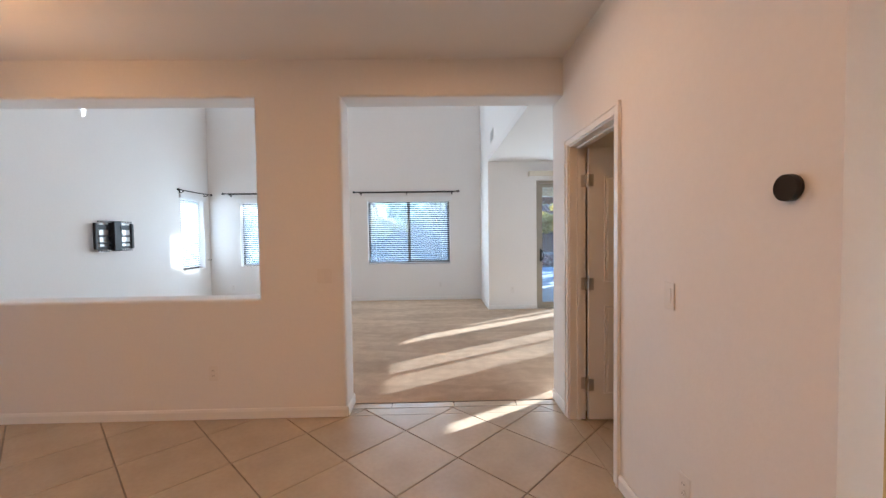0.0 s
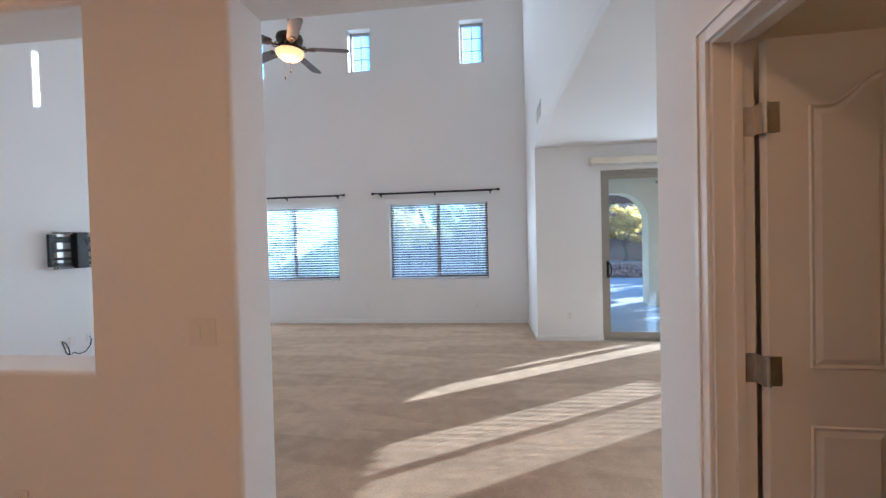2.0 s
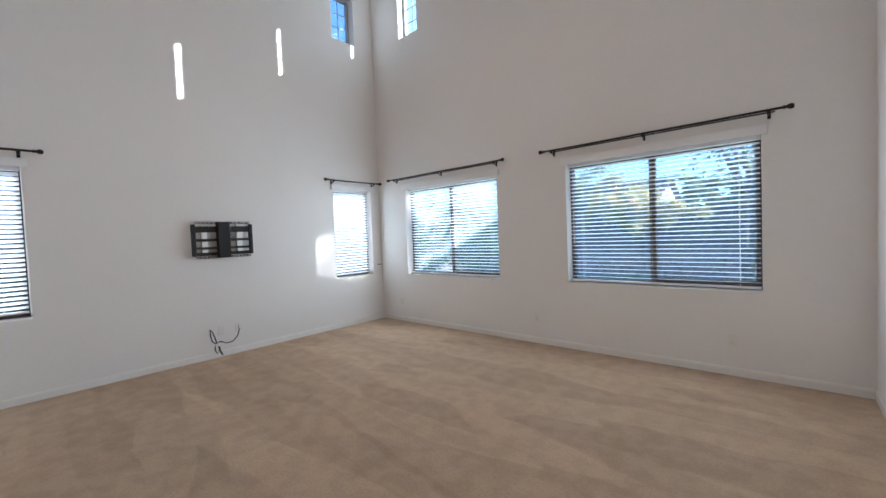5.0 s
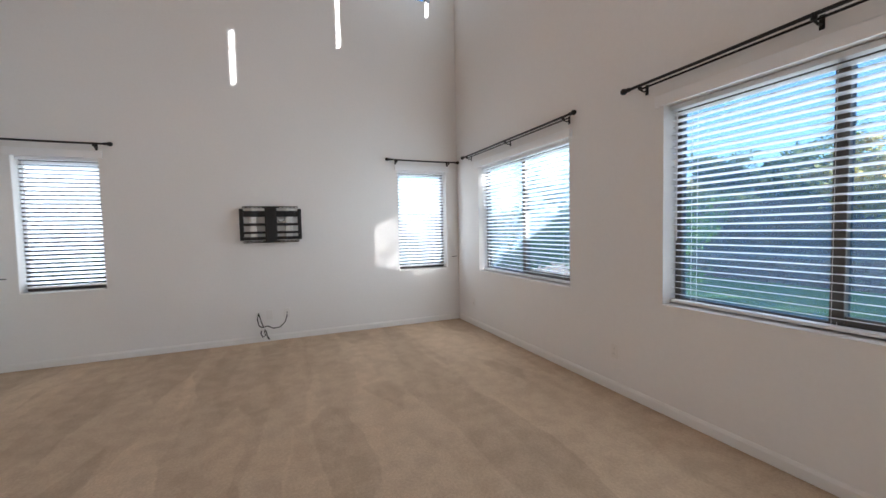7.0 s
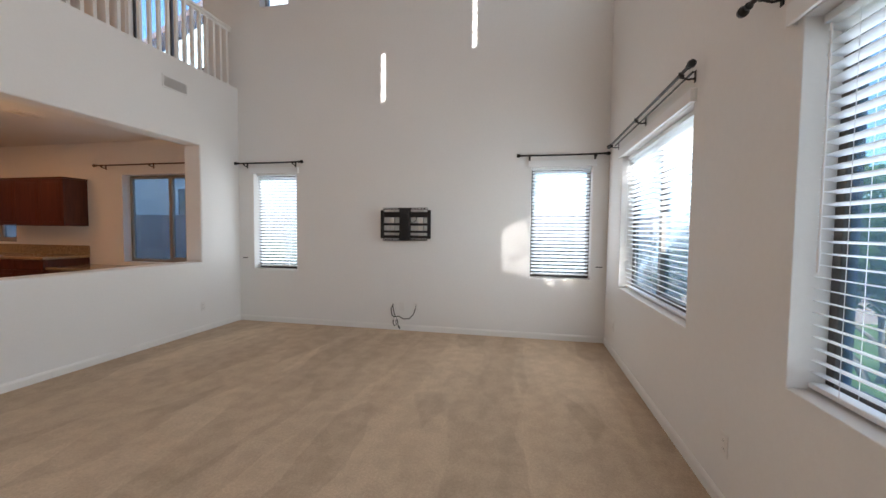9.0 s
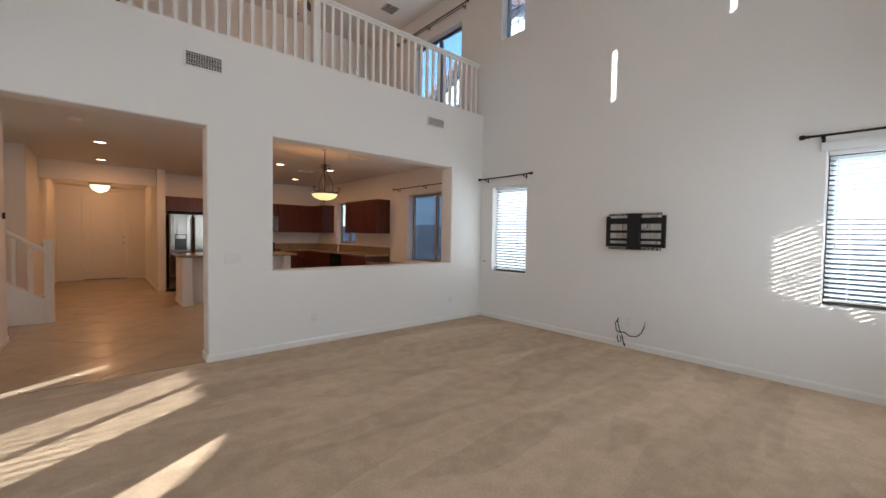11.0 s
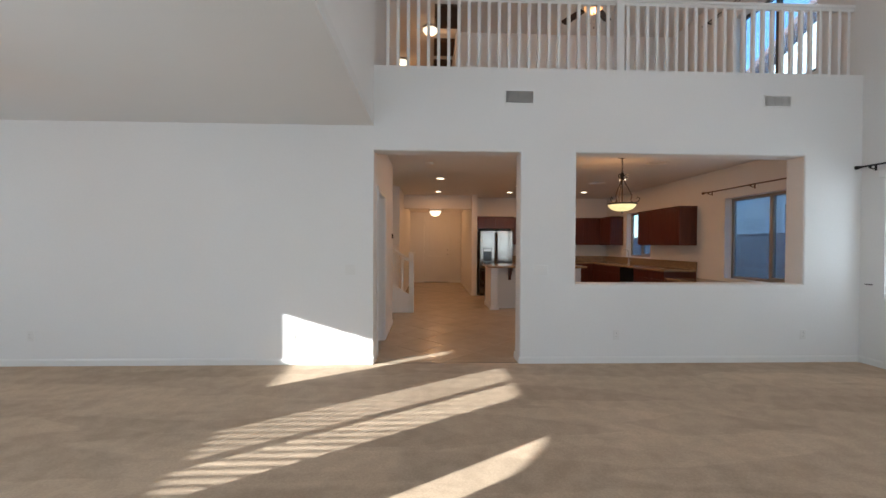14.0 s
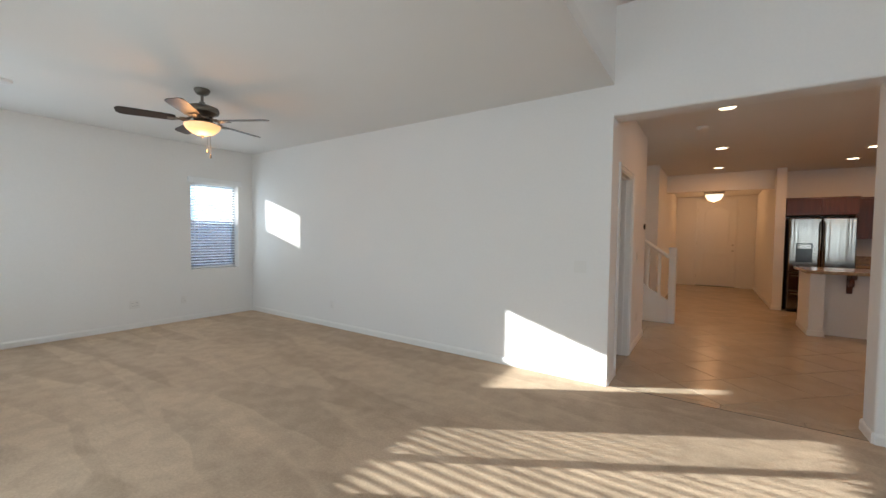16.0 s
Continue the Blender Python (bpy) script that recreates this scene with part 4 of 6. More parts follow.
    for s in (-0.03, 0.035):
        bm = bmesh.new()
        rod(bm, (s, -0.06, h - 0.2), (s, -0.06, h - 0.47 + s), 0.0012, seg=5)
        lathe(bm, [(0.0, h - 0.465 + s), (0.007, h - 0.475 + s), (0.01, h - 0.5 + s), (0.0, h - 0.515 + s)], 10, (s, -0.06))
        part("pull_chain", bm, metal, f)
    lamp("fan_lamp", (x, y, z + (h - 0.42) * tall), watts, 0.07, down=False)
    return f


ceiling_fan(-1.5, 6.57, HIGH, 1.96, 15, "five-bladed dark ceiling fan with lit bowl on a long rod", IRON, 2.0)
ceiling_fan(4.7, 5.97, LOW, 0.16, 65.5, "five-bladed ceiling fan with pewter motor and lit amber bowl", mat("pewter_metal", (0.20, 0.18, 0.155), 0.4, metal=0.8, var=0.15, scale=15), 1.2, wide=0.98, tall=0.93)
ceiling_fan(-1.95, 2.1, HIGH, 0.28, 10, "five-bladed loft ceiling fan with lit bowl", IRON, 2.4)


def pendant(x, y):
    """Bowl pendant hung by scrolled iron arms."""
    p = thing("pendant_light", "lit alabaster bowl pendant with scrolled dark iron arms", "pendant light", pose(x, y, LOW))
    bm = bmesh.new()
    lathe(bm, [(0.0, -0.0005), (0.065, -0.0005), (0.06, -0.02), (0.02, -0.035), (0.0, -0.035)], 24)
    part("canopy", bm, IRON, p, smooth=40)
    for k in range(6):
        bm = bmesh.new()
        z = -0.04 - 0.035 * k
        ring = [(0.011 * math.cos(t) * (k % 2), 0.011 * math.cos(t) * (1 - k % 2), z - 0.014 + 0.021 * math.sin(t)) for t in [2 * math.pi * q / 12 for q in range(13)]]
        tube(bm, ring, 0.003, 6)
        part("chain_link", bm, IRON, p)
    bm = bmesh.new()
    rod(bm, (0, 0, -0.24), (0, 0, -0.74), 0.008)
    lathe(bm, [(0.0, -0.24), (0.02, -0.25), (0.028, -0.29), (0.015, -0.33), (0.022, -0.36), (0.0, -0.38)], 16)
    part("stem", bm, IRON, p, smooth=40)
    for k in range(3):
        a = 2 * math.pi * k / 3 + 0.4
        c, s = math.cos(a), math.sin(a)
        prof = [(0.02, -0.30), (0.05, -0.27), (0.085, -0.29), (0.075, -0.33), (0.05, -0.32)]
        arm = [(0.02, -0.33), (0.045, -0.42), (0.10, -0.52), (0.135, -0.60), (0.12, -0.68), (0.16, -0.715), (0.22, -0.70), (0.245, -0.66), (0.22, -0.63), (0.20, -0.655)]
        for pts in (prof, arm):
            bm = bmesh.new()
            tube(bm, [(r * c, r * s, z) for r, z in pts], 0.0065, 8)
            part("scroll_arm", bm, IRON, p, smooth=50)
    bm = bmesh.new()
    lathe(bm, [(0.205, -0.715), (0.212, -0.72), (0.212, -0.735), (0.203, -0.738)], 40)
    part("bowl_rim", bm, IRON, p, smooth=40)
    bm = bmesh.new()
    lathe(bm, [(0.205, -0.725), (0.19, -0.765), (0.145, -0.805), (0.08, -0.83), (0.0, -0.838)], 40)
    part("alabaster_bowl", bm, BOWL, p, smooth=60)
    bm = bmesh.new()
    lathe(bm, [(0.0, -0.834), (0.018, -0.842), (0.012, -0.86), (0.0, -0.872)], 14)
    part("finial", bm, IRON, p, smooth=60)
    lamp("pendant_lamp", (x, y, LOW - 0.66), 1.6, 0.1, down=False)


pendant(-2.19, 2.64)


# ---- television bracket and its cables ----
def tv_bracket():
    t = thing("tv_wall_bracket", "black steel articulated television wall bracket, empty", "tv bracket", pose(WX, 6.61, 1.452, 0, 0, 90))
    # local x along the wall, negative y into the room
    for z in (0.208, -0.208):
        bm = bmesh.new()
        box(bm, -0.31, -0.092, z - 0.013, 0.31, -0.084, z + 0.013, 0.003)
        b = part("slotted_rail", bm, BLACK, t)
        for k in range(14):
            u = -0.29 + 0.0446 * k
            if abs(u) < 0.07:
                continue
            bm = bmesh.new()
            box(bm, u - 0.014, -0.0935, z - 0.004, u + 0.014, -0.0922, z + 0.004)
            part("slot", bm, TRIM, b)
    for u in (-0.325, 0.325):
        bm = bmesh.new()
        box(bm, u - 0.022, -0.088, -0.19, u + 0.022, -0.05, 0.19, 0.006)
        part("side_post", bm, BLACK, t)
    for z, h in ((0.13, 0.036), (0.0, 0.016), (-0.098, 0.015), (-0.168, 0.02)):
        for u0, u1 in ((-0.31, -0.06), (0.06, 0.31)):
            bm = bmesh.new()
            box(bm, u0, -0.07, z - h, u1, -0.045, z + h, 0.004)
            part("cross_rail", bm, BLACK, t)
    bm = bmesh.new()
    box(bm, -0.07, -0.125, -0.215, 0.065, -0.03, 0.215, 0.008)
    part("center_column", bm, BLACK, t)
    for u in (-0.2, 0.2):
        bm = bmesh.new()
        box(bm, u - 0.035, -0.046, -0.19, u + 0.035, -0.002, 0.19, 0.003)
        part("wall_plate", bm, NICKEL, t)
    bm = bmesh.new()
    tube(bm, [(0.0, -0.127, 0.14), (0.03, -0.132, 0.15), (0.05, -0.13, 0.08), (0.1, -0.1, 0.02), (0.15, -0.085, 0.05), (0.16, -0.08, 0.1), (0.12, -0.085, 0.13)], 0.004, 8)
    part("cable", bm, BLACK, t, smooth=60)


tv_bracket()
GREY = mat("cable_grey", (0.10, 0.10, 0.10), 0.5, var=0.1)
cb = thing("loose_cable", "thin grey cables hanging loose from the wall plates", "cable", pose(WX, 0, 0, 0, 0, 90))
bm = bmesh.new()
lathe(bm, [(0.0, 0.0), (0.018, 0.0), (0.02, 0.006), (0.0, 0.01)], 16)
bmesh.ops.transform(bm, matrix=pose(6.42, -0.001, 0.355, 90), verts=bm.verts)
part("grommet", bm, PLATE, cb)
for pts in (
    [(6.42, -0.01, 0.355), (6.43, -0.05, 0.33), (6.45, -0.06, 0.26), (6.47, -0.05, 0.19), (6.5, -0.05, 0.13), (6.51, -0.05, 0.06)],
    [(6.42, -0.01, 0.35), (6.405, -0.05, 0.3), (6.42, -0.06, 0.22), (6.47, -0.06, 0.17), (6.49, -0.06, 0.2), (6.52, -0.05, 0.2), (6.58, -0.045, 0.165), (6.66, -0.04, 0.17), (6.72, -0.04, 0.23), (6.745, -0.035, 0.31), (6.745, -0.012, 0.345)],
    [(6.46, -0.06, 0.2), (6.44, -0.07, 0.12), (6.46, -0.07, 0.07), (6.49, -0.07, 0.09), (6.48, -0.07, 0.15), (6.46, -0.06, 0.18)]):
    bm = bmesh.new()
    tube(bm, pts, 0.0065, 8)
    part("cord", bm, BLACK, cb, smooth=60)
bm = bmesh.new()
box(bm, 6.445, -0.08, 0.15, 6.485, -0.045, 0.185, 0.008)
part("cable_tie", bm, PLATE, cb)
bm = bmesh.new()
rod(bm, (6.512, -0.05, 0.07), (6.53, -0.048, 0.03), 0.009)
part("plug", bm, BLACK, cb)


# ---- loft railing ----
rl = thing("loft_railing", "white painted wooden balustrade along the loft edge", "railing", pose(0, 3.875, LOFT))
bm = bmesh.new()
box(bm, WX + 0.003, -0.03, 0.85, JX - 0.003, 0.03, 0.89, 0.008)
part("handrail", bm, TRIM, rl)
bm = bmesh.new()
box(bm, WX + 0.003, -0.02, 0.815, JX - 0.003, 0.02, 0.849, 0.002)
part("subrail", bm, TRIM, rl)
bm = bmesh.new()
box(bm, -0.018, -0.018, 0.001, 0.018, 0.018, 0.815, 0.002)
me = finish("baluster", bm, TRIM)
x = WX + 0.07
while x < JX - 0.04:
    if abs(x + 1.51) > 0.07:
        b = new("baluster", me)
        b.parent = rl
        b.matrix_basis = pose(x, 0, 0)
    x += 0.119
bm = bmesh.new()
box(bm, -1.555, -0.045, 0.001, -1.465, 0.045, 0.97, 0.004)
box(bm, -1.565, -0.055, 0.97, -1.455, 0.055, 1.0, 0.006)
part("newel_post", bm, TRIM, rl)

# dark louvred grilles in the landing ceiling
LOUVRE = mat("louvre_brown", (0.085, 0.05, 0.032), 0.6, var=0.2, scale=8)
for y0, y1 in ((0.51, 1.26), (-0.65, 0.07), (-1.6, -0.88)):
    sh = thing("louvred_grille", "dark brown louvred grille in the loft landing ceiling", "grille", pose(0.425, (y0 + y1) / 2, HIGH), "landing grilles")
    half = (y1 - y0) / 2
    bm = bmesh.new()
    box(bm, -0.245, -half, -0.008, 0.245, half, -0.0005)
    part("backing", bm, LOUVRE, sh)
    bm = bmesh.new()
    for s in (-1, 1):
        box(bm, -0.245, s * half - 0.015, -0.024, 0.245, s * half + 0.015, -0.0085)
        box(bm, s * 0.23 - 0.015, -half + 0.016, -0.024, s * 0.23 + 0.015, half - 0.016, -0.0085)
    part("frame", bm, LOUVRE, sh)
    bm = bmesh.new()
    box(bm, -0.212, -0.02, -0.002, 0.212, 0.02, 0.002)
    me = finish("slat", bm, LOUVRE)
    n = int((2 * half - 0.06) / 0.06)
    for k in range(n):
        s = new("slat", me)
        s.parent = sh
        s.matrix_basis = pose(0, -half + 0.05 + 0.06 * k, -0.026, 30)


# ---- stairs off the hall ----
st = thing("staircase", "carpeted stairs with white closed stringer and square balusters", "stairs", pose(1.24, 0, 0), kind="")
for k in range(9):
    bm = bmesh.new()
    box(bm, 0.01 + 0.26 * k, -0.599, 0.001 if k == 0 else 0.178 * k, 3.2, 0.5, 0.178 * (k + 1) - 0.001, 0.006)
    part("step", bm, CARPET, st)
bm = bmesh.new()
pts = [(-0.08, 0.001), (1.9, 0.001), (1.9, 1.72), (-0.08, 0.36)]
lo = [bm.verts.new((u, 0.505, z)) for u, z in pts]
hi = [bm.verts.new((u, 0.615, z)) for u, z in pts]
bm.faces.new(lo)
bm.faces.new(hi[::-1])
for k in range(4):
    q = (k + 1) % 4
    bm.faces.new((lo[k], lo[q], hi[q], hi[k]))
part("stringer", bm, PAINT, st)
bm = bmesh.new()
box(bm, -0.18, 0.49, 0.001, -0.081, 0.63, 1.18, 0.006)
box(bm, -0.19, 0.48, 1.18, -0.071, 0.64, 1.215, 0.006)
part("newel_post", bm, TRIM, st)
bm = bmesh.new()
tube(bm, [(-0.08, 0.56, 1.06), (0.5, 0.56, 1.46), (1.9, 0.56, 2.42)], 0.032, 10)
part("handrail", bm, TRIM, st)
for k in range(11):
    u = 0.03 + 0.17 * k
    bm = bmesh.new()
    box(bm, u, 0.53, 0.42 + 0.687 * (u + 0.08) - 0.06, u + 0.045, 0.59, 1.04 + 0.687 * (u + 0.08), 0.003)
    part("baluster", bm, TRIM, st)


# ---- front door ----
fr = thing("door_frame_2", "white painted frame of the front door", "door frame", kind="structure")
bm = bmesh.new()
for x0, x1, z0, z1 in ((-0.06, 0.0, 0.0, 2.52), (0.95, 1.01, 0.0, 2.52), (0.0, 0.95, 2.46, 2.52)):
    box(bm, x0, -5.65, z0, x1, -5.632, z1, 0.004)
box(bm, 0.001, -5.82, 0.0, 0.02, -5.655, 2.459)
box(bm, 0.93, -5.82, 0.0, 0.949, -5.655, 2.459)
box(bm, 0.02, -5.82, 2.44, 0.93, -5.655, 2.459)
part("casing", bm, TRIM, fr)
bm = bmesh.new()
box(bm, 0.02, -5.83, 0.0, 0.93, -5.655, 0.018, 0.003)
part("threshold", bm, DARK, fr)
fd = thing("front_door", "tall white panelled front door, closed", "door", pose(0.928, -5.73, 0.02, 0, 0, 180))
bm = bmesh.new()
box(bm, 0, -0.044, 0, 0.906, 0, 2.418, 0.002)
lf = part("leaf", bm, TRIM, fd)
for z0, z1, a in ((0.22, 0.95, 0.0), (1.12, 2.26, 0.12)):
    bm = bmesh.new()
    panel_shape(bm, 0.15, 0.756, z0, z1, a, -0.044, -1)
    part("panel", bm, TRIM, lf)
for z in (0.25, 1.2, 2.15):
    bm = bmesh.new()
    rod(bm, (0.0, -0.05, z - 0.05), (0.0, -0.05, z + 0.05), 0.008)
    part("hinge", bm, NICKEL, fd)
for z, r in ((1.0, 0.03), (1.16, 0.028)):
    bm = bmesh.new()
    rod(bm, (0.84, -0.044, z), (0.84, -0.055, z), r, seg=20)
    rod(bm, (0.84, -0.055, z), (0.84, -0.09, z), 0.012, 0.022, 16)
    part("door_knob" if r > 0.029 else "deadbolt", bm, NICKEL, fd)
bm = bmesh.new()
rod(bm, (0.453, -0.044, 1.55), (0.453, -0.049, 1.55), 0.012, seg=14)
part("peephole", bm, NICKEL, fd)


# ---- kitchen ----
def shaker(bm, x0, x1, z0, z1, y):
    """A raised-panel cabinet front, its face towards negative y."""
    box(bm, x0, y - 0.019, z0, x1, y, z1, 0.002)
    r = 0.055
    box(bm, x0 + r, y - 0.0235, z0 + r, x1 - r, y - 0.019, z1 - r, 0.004)


def cabinet(m, w, d, h, doors, label, drawer=0.0, toe=0.0, group="kitchen cabinets", crown=False):
    """Local x along the front, depth towards positive y from the front at y = 0."""
    c = thing("kitchen_cabinet", label, "cabinet", m, group)
    bm = bmesh.new()
    box(bm, 0.001, 0.0, toe, w - 0.001, d - 0.002, h - 0.001, 0.002)
    if toe:
        box(bm, 0.001, 0.06, 0.001, w - 0.001, d - 0.002, toe)
    if crown:
        box(bm, -0.012, -0.03, h - 0.001, w + 0.012, d - 0.002, h + 0.022, 0.004)
    part("body", bm, CHERRY, c)
    dw = w / doors
    for k in range(doors):
        bm = bmesh.new()
        shaker(bm, dw * k + 0.004, dw * (k + 1) - 0.004, toe + 0.006, h - drawer - 0.006, -0.001)
        part("door", bm, CHERRY, c)
        if drawer:
            bm = bmesh.new()
            box(bm, dw * k + 0.004, -0.02, h - drawer + 0.002, dw * (k + 1) - 0.004, -0.001, h - 0.012, 0.003)
            part("drawer_front", bm, CHERRY, c)
    return c


def faces_east(x, y, z=0):    # front towards +x, local x along -y... seen from the room
    return pose(x, y, z, 0, 0, 90)


def faces_north(x, y, z=0):   # front towards +y
    return pose(x, y, z, 0, 0, 180)


cabinet(faces_east(-4.09, -0.35, 1.39), 1.5, 0.33, 0.74, 3, "dark cherry wall cabinet with three raised-panel doors", crown=True)
cabinet(faces_north(-3.1, -2.37, 1.39), 0.98, 0.33, 0.74, 2, "dark cherry wall cabinet with two raised-panel doors", crown=True)
cabinet(faces_east(-4.09, -2.7, 1.39), 0.99, 0.33, 0.74, 2, "dark cherry corner wall cabinet beside the sink window", crown=True)
cabinet(faces_north(-0.56, -2.08, 1.82), 0.98, 0.62, 0.31, 2, "dark cherry cabinet above the refrigerator", crown=True)
cabinet(faces_north(-1.54, -2.37, 1.39), 0.76, 0.33, 0.74, 2, "dark cherry wall cabinet beside the refrigerator", crown=True)
cabinet(faces_north(-1.54, -2.1, 0), 0.78, 0.6, 0.875, 2, "dark cherry base cabinet beside the refrigerator", drawer=0.16, toe=0.1)
cabinet(faces_north(-3.1, -2.1, 0), 0.68, 0.6, 0.875, 2, "dark cherry base cabinet near the corner", drawer=0.16, toe=0.1)
cabinet(faces_east(-3.8, -2.7, 0), 0.6, 0.62, 0.875, 1, "dark cherry corner base cabinet", drawer=0.16, toe=0.1)
cabinet(faces_east(-3.8, -2.1, 0), 1.5, 0.62, 0.875, 3, "dark cherry sink base cabinet", drawer=0.16, toe=0.1)
cabinet(faces_east(-3.8, 0.02, 0), 1.13, 0.62, 0.875, 2, "dark cherry base cabinet beside the dishwasher", drawer=0.16, toe=0.1)
cabinet(faces_east(-3.82, 1.17, 0), 0.6, 0.6, 0.725, 1, "low dark cherry desk cabinet", drawer=0.15, toe=0.1)
cabinet(faces_east(-3.82, 3.12, 0), 0.6, 0.6, 0.725, 1, "low dark cherry desk cabinet under the window", drawer=0.15, toe=0.1)

BLACKGLOSS = mat("appliance_black", (0.01, 0.01, 0.011), 0.15, var=0.1, scale=6)
dw = thing("dishwasher", "glossy black built-in dishwasher under the counter", "dishwasher", faces_east(-3.8, -0.595, 0))
bm = bmesh.new()
box(bm, 0.003, 0.0, 0.1, 0.609, 0.58, 0.87, 0.003)
box(bm, 0.003, 0.06, 0.001, 0.609, 0.58, 0.1)
part("tub", bm, BLACKGLOSS, dw)
bm = bmesh.new()
box(bm, 0.006, -0.022, 0.105, 0.606, -0.001, 0.74, 0.004)
part("door", bm, BLACKGLOSS, dw)
bm = bmesh.new()
box(bm, 0.006, -0.026, 0.745, 0.606, -0.001, 0.865, 0.004)
part("control_panel", bm, BLACKGLOSS, dw)
bm = bmesh.new()
box(bm, 0.1, -0.05, 0.73, 0.51, -0.03, 0.75, 0.004)
part("handle", bm, BLACKGLOSS, dw)

ct = thing("countertop", "polished tan granite countertop with low backsplash", "countertop")
bm = bmesh.new()
box(bm, WX + 0.002, -2.698, 0.876, -3.765, 1.165, 0.915, 0.006)
part("west_run", bm, GRANITE, ct)
bm = bmesh.new()
box(bm, -3.764, -2.698, 0.876, -3.09, -2.07, 0.915, 0.006)
part("corner_run", bm, GRANITE, ct)
bm = bmesh.new()
box(bm, -2.33, -2.698, 0.876, -1.535, -2.07, 0.915, 0.006)
part("south_run", bm, GRANITE, ct)
bm = bmesh.new()
box(bm, WX + 0.002, -2.698, 0.916, WX + 0.022, 1.165, 1.07, 0.003)
box(bm, WX + 0.023, -2.698, 0.916, -1.535, -2.678, 1.07, 0.003)
part("backsplash", bm, GRANITE, ct)
dk = thing("desk_countertop", "polished tan granite desk top under the kitchen window", "countertop")
bm = bmesh.new()
box(bm, WX + 0.002, 1.168, 0.726, -3.79, 3.745, 0.765, 0.006)
part("top", bm, GRANITE, dk)

fc = thing("kitchen_faucet", "tall satin gooseneck faucet on the countertop", "faucet", pose(-4.2, -1.0, 0.915))
bm = bmesh.new()
lathe(bm, [(0.0, 0.0005), (0.03, 0.0005), (0.028, 0.02), (0.017, 0.03), (0.016, 0.1), (0.0, 0.1)], 20)
part("base", bm, NICKEL, fc, smooth=40)
bm = bmesh.new()
tube(bm, [(0, 0, 0.09)] + [(0.09 - 0.09 * math.cos(math.pi * k / 10), 0, 0.27 + 0.1 * math.sin(math.pi * k / 10)) for k in range(11)] + [(0.18, 0, 0.2)], 0.012, 10)
part("spout", bm, NICKEL, fc, smooth=60)
bm = bmesh.new()
tube(bm, [(0, 0.02, 0.06), (0, 0.05, 0.075), (0.0, 0.09, 0.11)], 0.008, 8)
part("lever", bm, NICKEL, fc, smooth=60)

rg = thing("kitchen_range", "black and steel range between the base cabinets", "stove", faces_north(-2.335, -2.08, 0))
bm = bmesh.new()
box(bm, 0.003, 0.0, 0.001, 0.752, 0.6, 0.9, 0.004)
part("body", bm, STEEL, rg)
bm = bmesh.new()
box(bm, 0.02, -0.03, 0.2, 0.735, -0.001, 0.72, 0.005)
part("oven_door", bm, BLACKGLOSS, rg)
bm = bmesh.new()
box(bm, 0.003, 0.0, 0.901, 0.752, 0.6, 0.918, 0.004)
box(bm, 0.003, 0.54, 0.918, 0.752, 0.6, 1.1, 0.01)
part("cooktop", bm, BLACKGLOSS, rg)
mw = thing("microwave_oven", "black over-range microwave oven", "microwave", faces_north(-2.335, -2.32, 1.4))
bm = bmesh.new()
box(bm, 0.003, 0.0, 0.0, 0.752, 0.378, 0.42, 0.006)
part("body", bm, STEEL, mw)
bm = bmesh.new()
box(bm, 0.01, -0.02, 0.01, 0.58, -0.001, 0.41, 0.005)
part("door", bm, BLACKGLOSS, mw)
cabinet(faces_north(-2.335, -2.37, 1.83), 0.755, 0.33, 0.3, 2, "short dark cherry cabinet above the microwave", crown=True)

fg = thing("refrigerator", "stainless steel French-door refrigerator with water dispenser", "refrigerator", faces_north(-0.6, -1.98, 0))
bm = bmesh.new()
box(bm, 0.0, 0.0, 0.03, 0.9, 0.7, 1.75, 0.006)
box(bm, 0.02, 0.03, 0.001, 0.88, 0.68, 0.03)
part("body", bm, BLACKGLOSS, fg)
for x0, x1 in ((0.003, 0.447), (0.453, 0.897)):
    bm = bmesh.new()
    box(bm, x0, -0.06, 0.76, x1, -0.002, 1.765, 0.016)
    d = part("door", bm, STEEL, fg)
    bm = bmesh.new()
    hx = 0.42 if x0 < 0.1 else 0.48
    tube(bm, [(hx, -0.06, 0.84), (hx, -0.1, 0.87), (hx, -0.105, 1.3), (hx, -0.1, 1.66), (hx, -0.06, 1.69)], 0.012, 10)
    part("handle", bm, STEEL, d, smooth=50)
for z0, z1 in ((0.42, 0.75), (0.07, 0.41)):
    bm = bmesh.new()
    box(bm, 0.003, -0.06, z0, 0.897, -0.002, z1, 0.012)
    d = part("drawer", bm, STEEL, fg)
    bm = bmesh.new()
    tube(bm, [(0.06, -0.06, z1 - 0.06), (0.09, -0.1, z1 - 0.06), (0.45, -0.105, z1 - 0.06), (0.81, -0.1, z1 - 0.06), (0.84, -0.06, z1 - 0.06)], 0.012, 10)
    part("handle", bm, STEEL, d, smooth=50)
bm = bmesh.new()
box(bm, 0.1, -0.064, 0.95, 0.33, -0.0605, 1.3, 0.002)
dp = part("water_dispenser", bm, BLACKGLOSS, fg)
bm = bmesh.new()
box(bm, 0.12, -0.068, 1.2, 0.31, -0.0645, 1.28, 0.001)
part("display", bm, STEEL, dp)

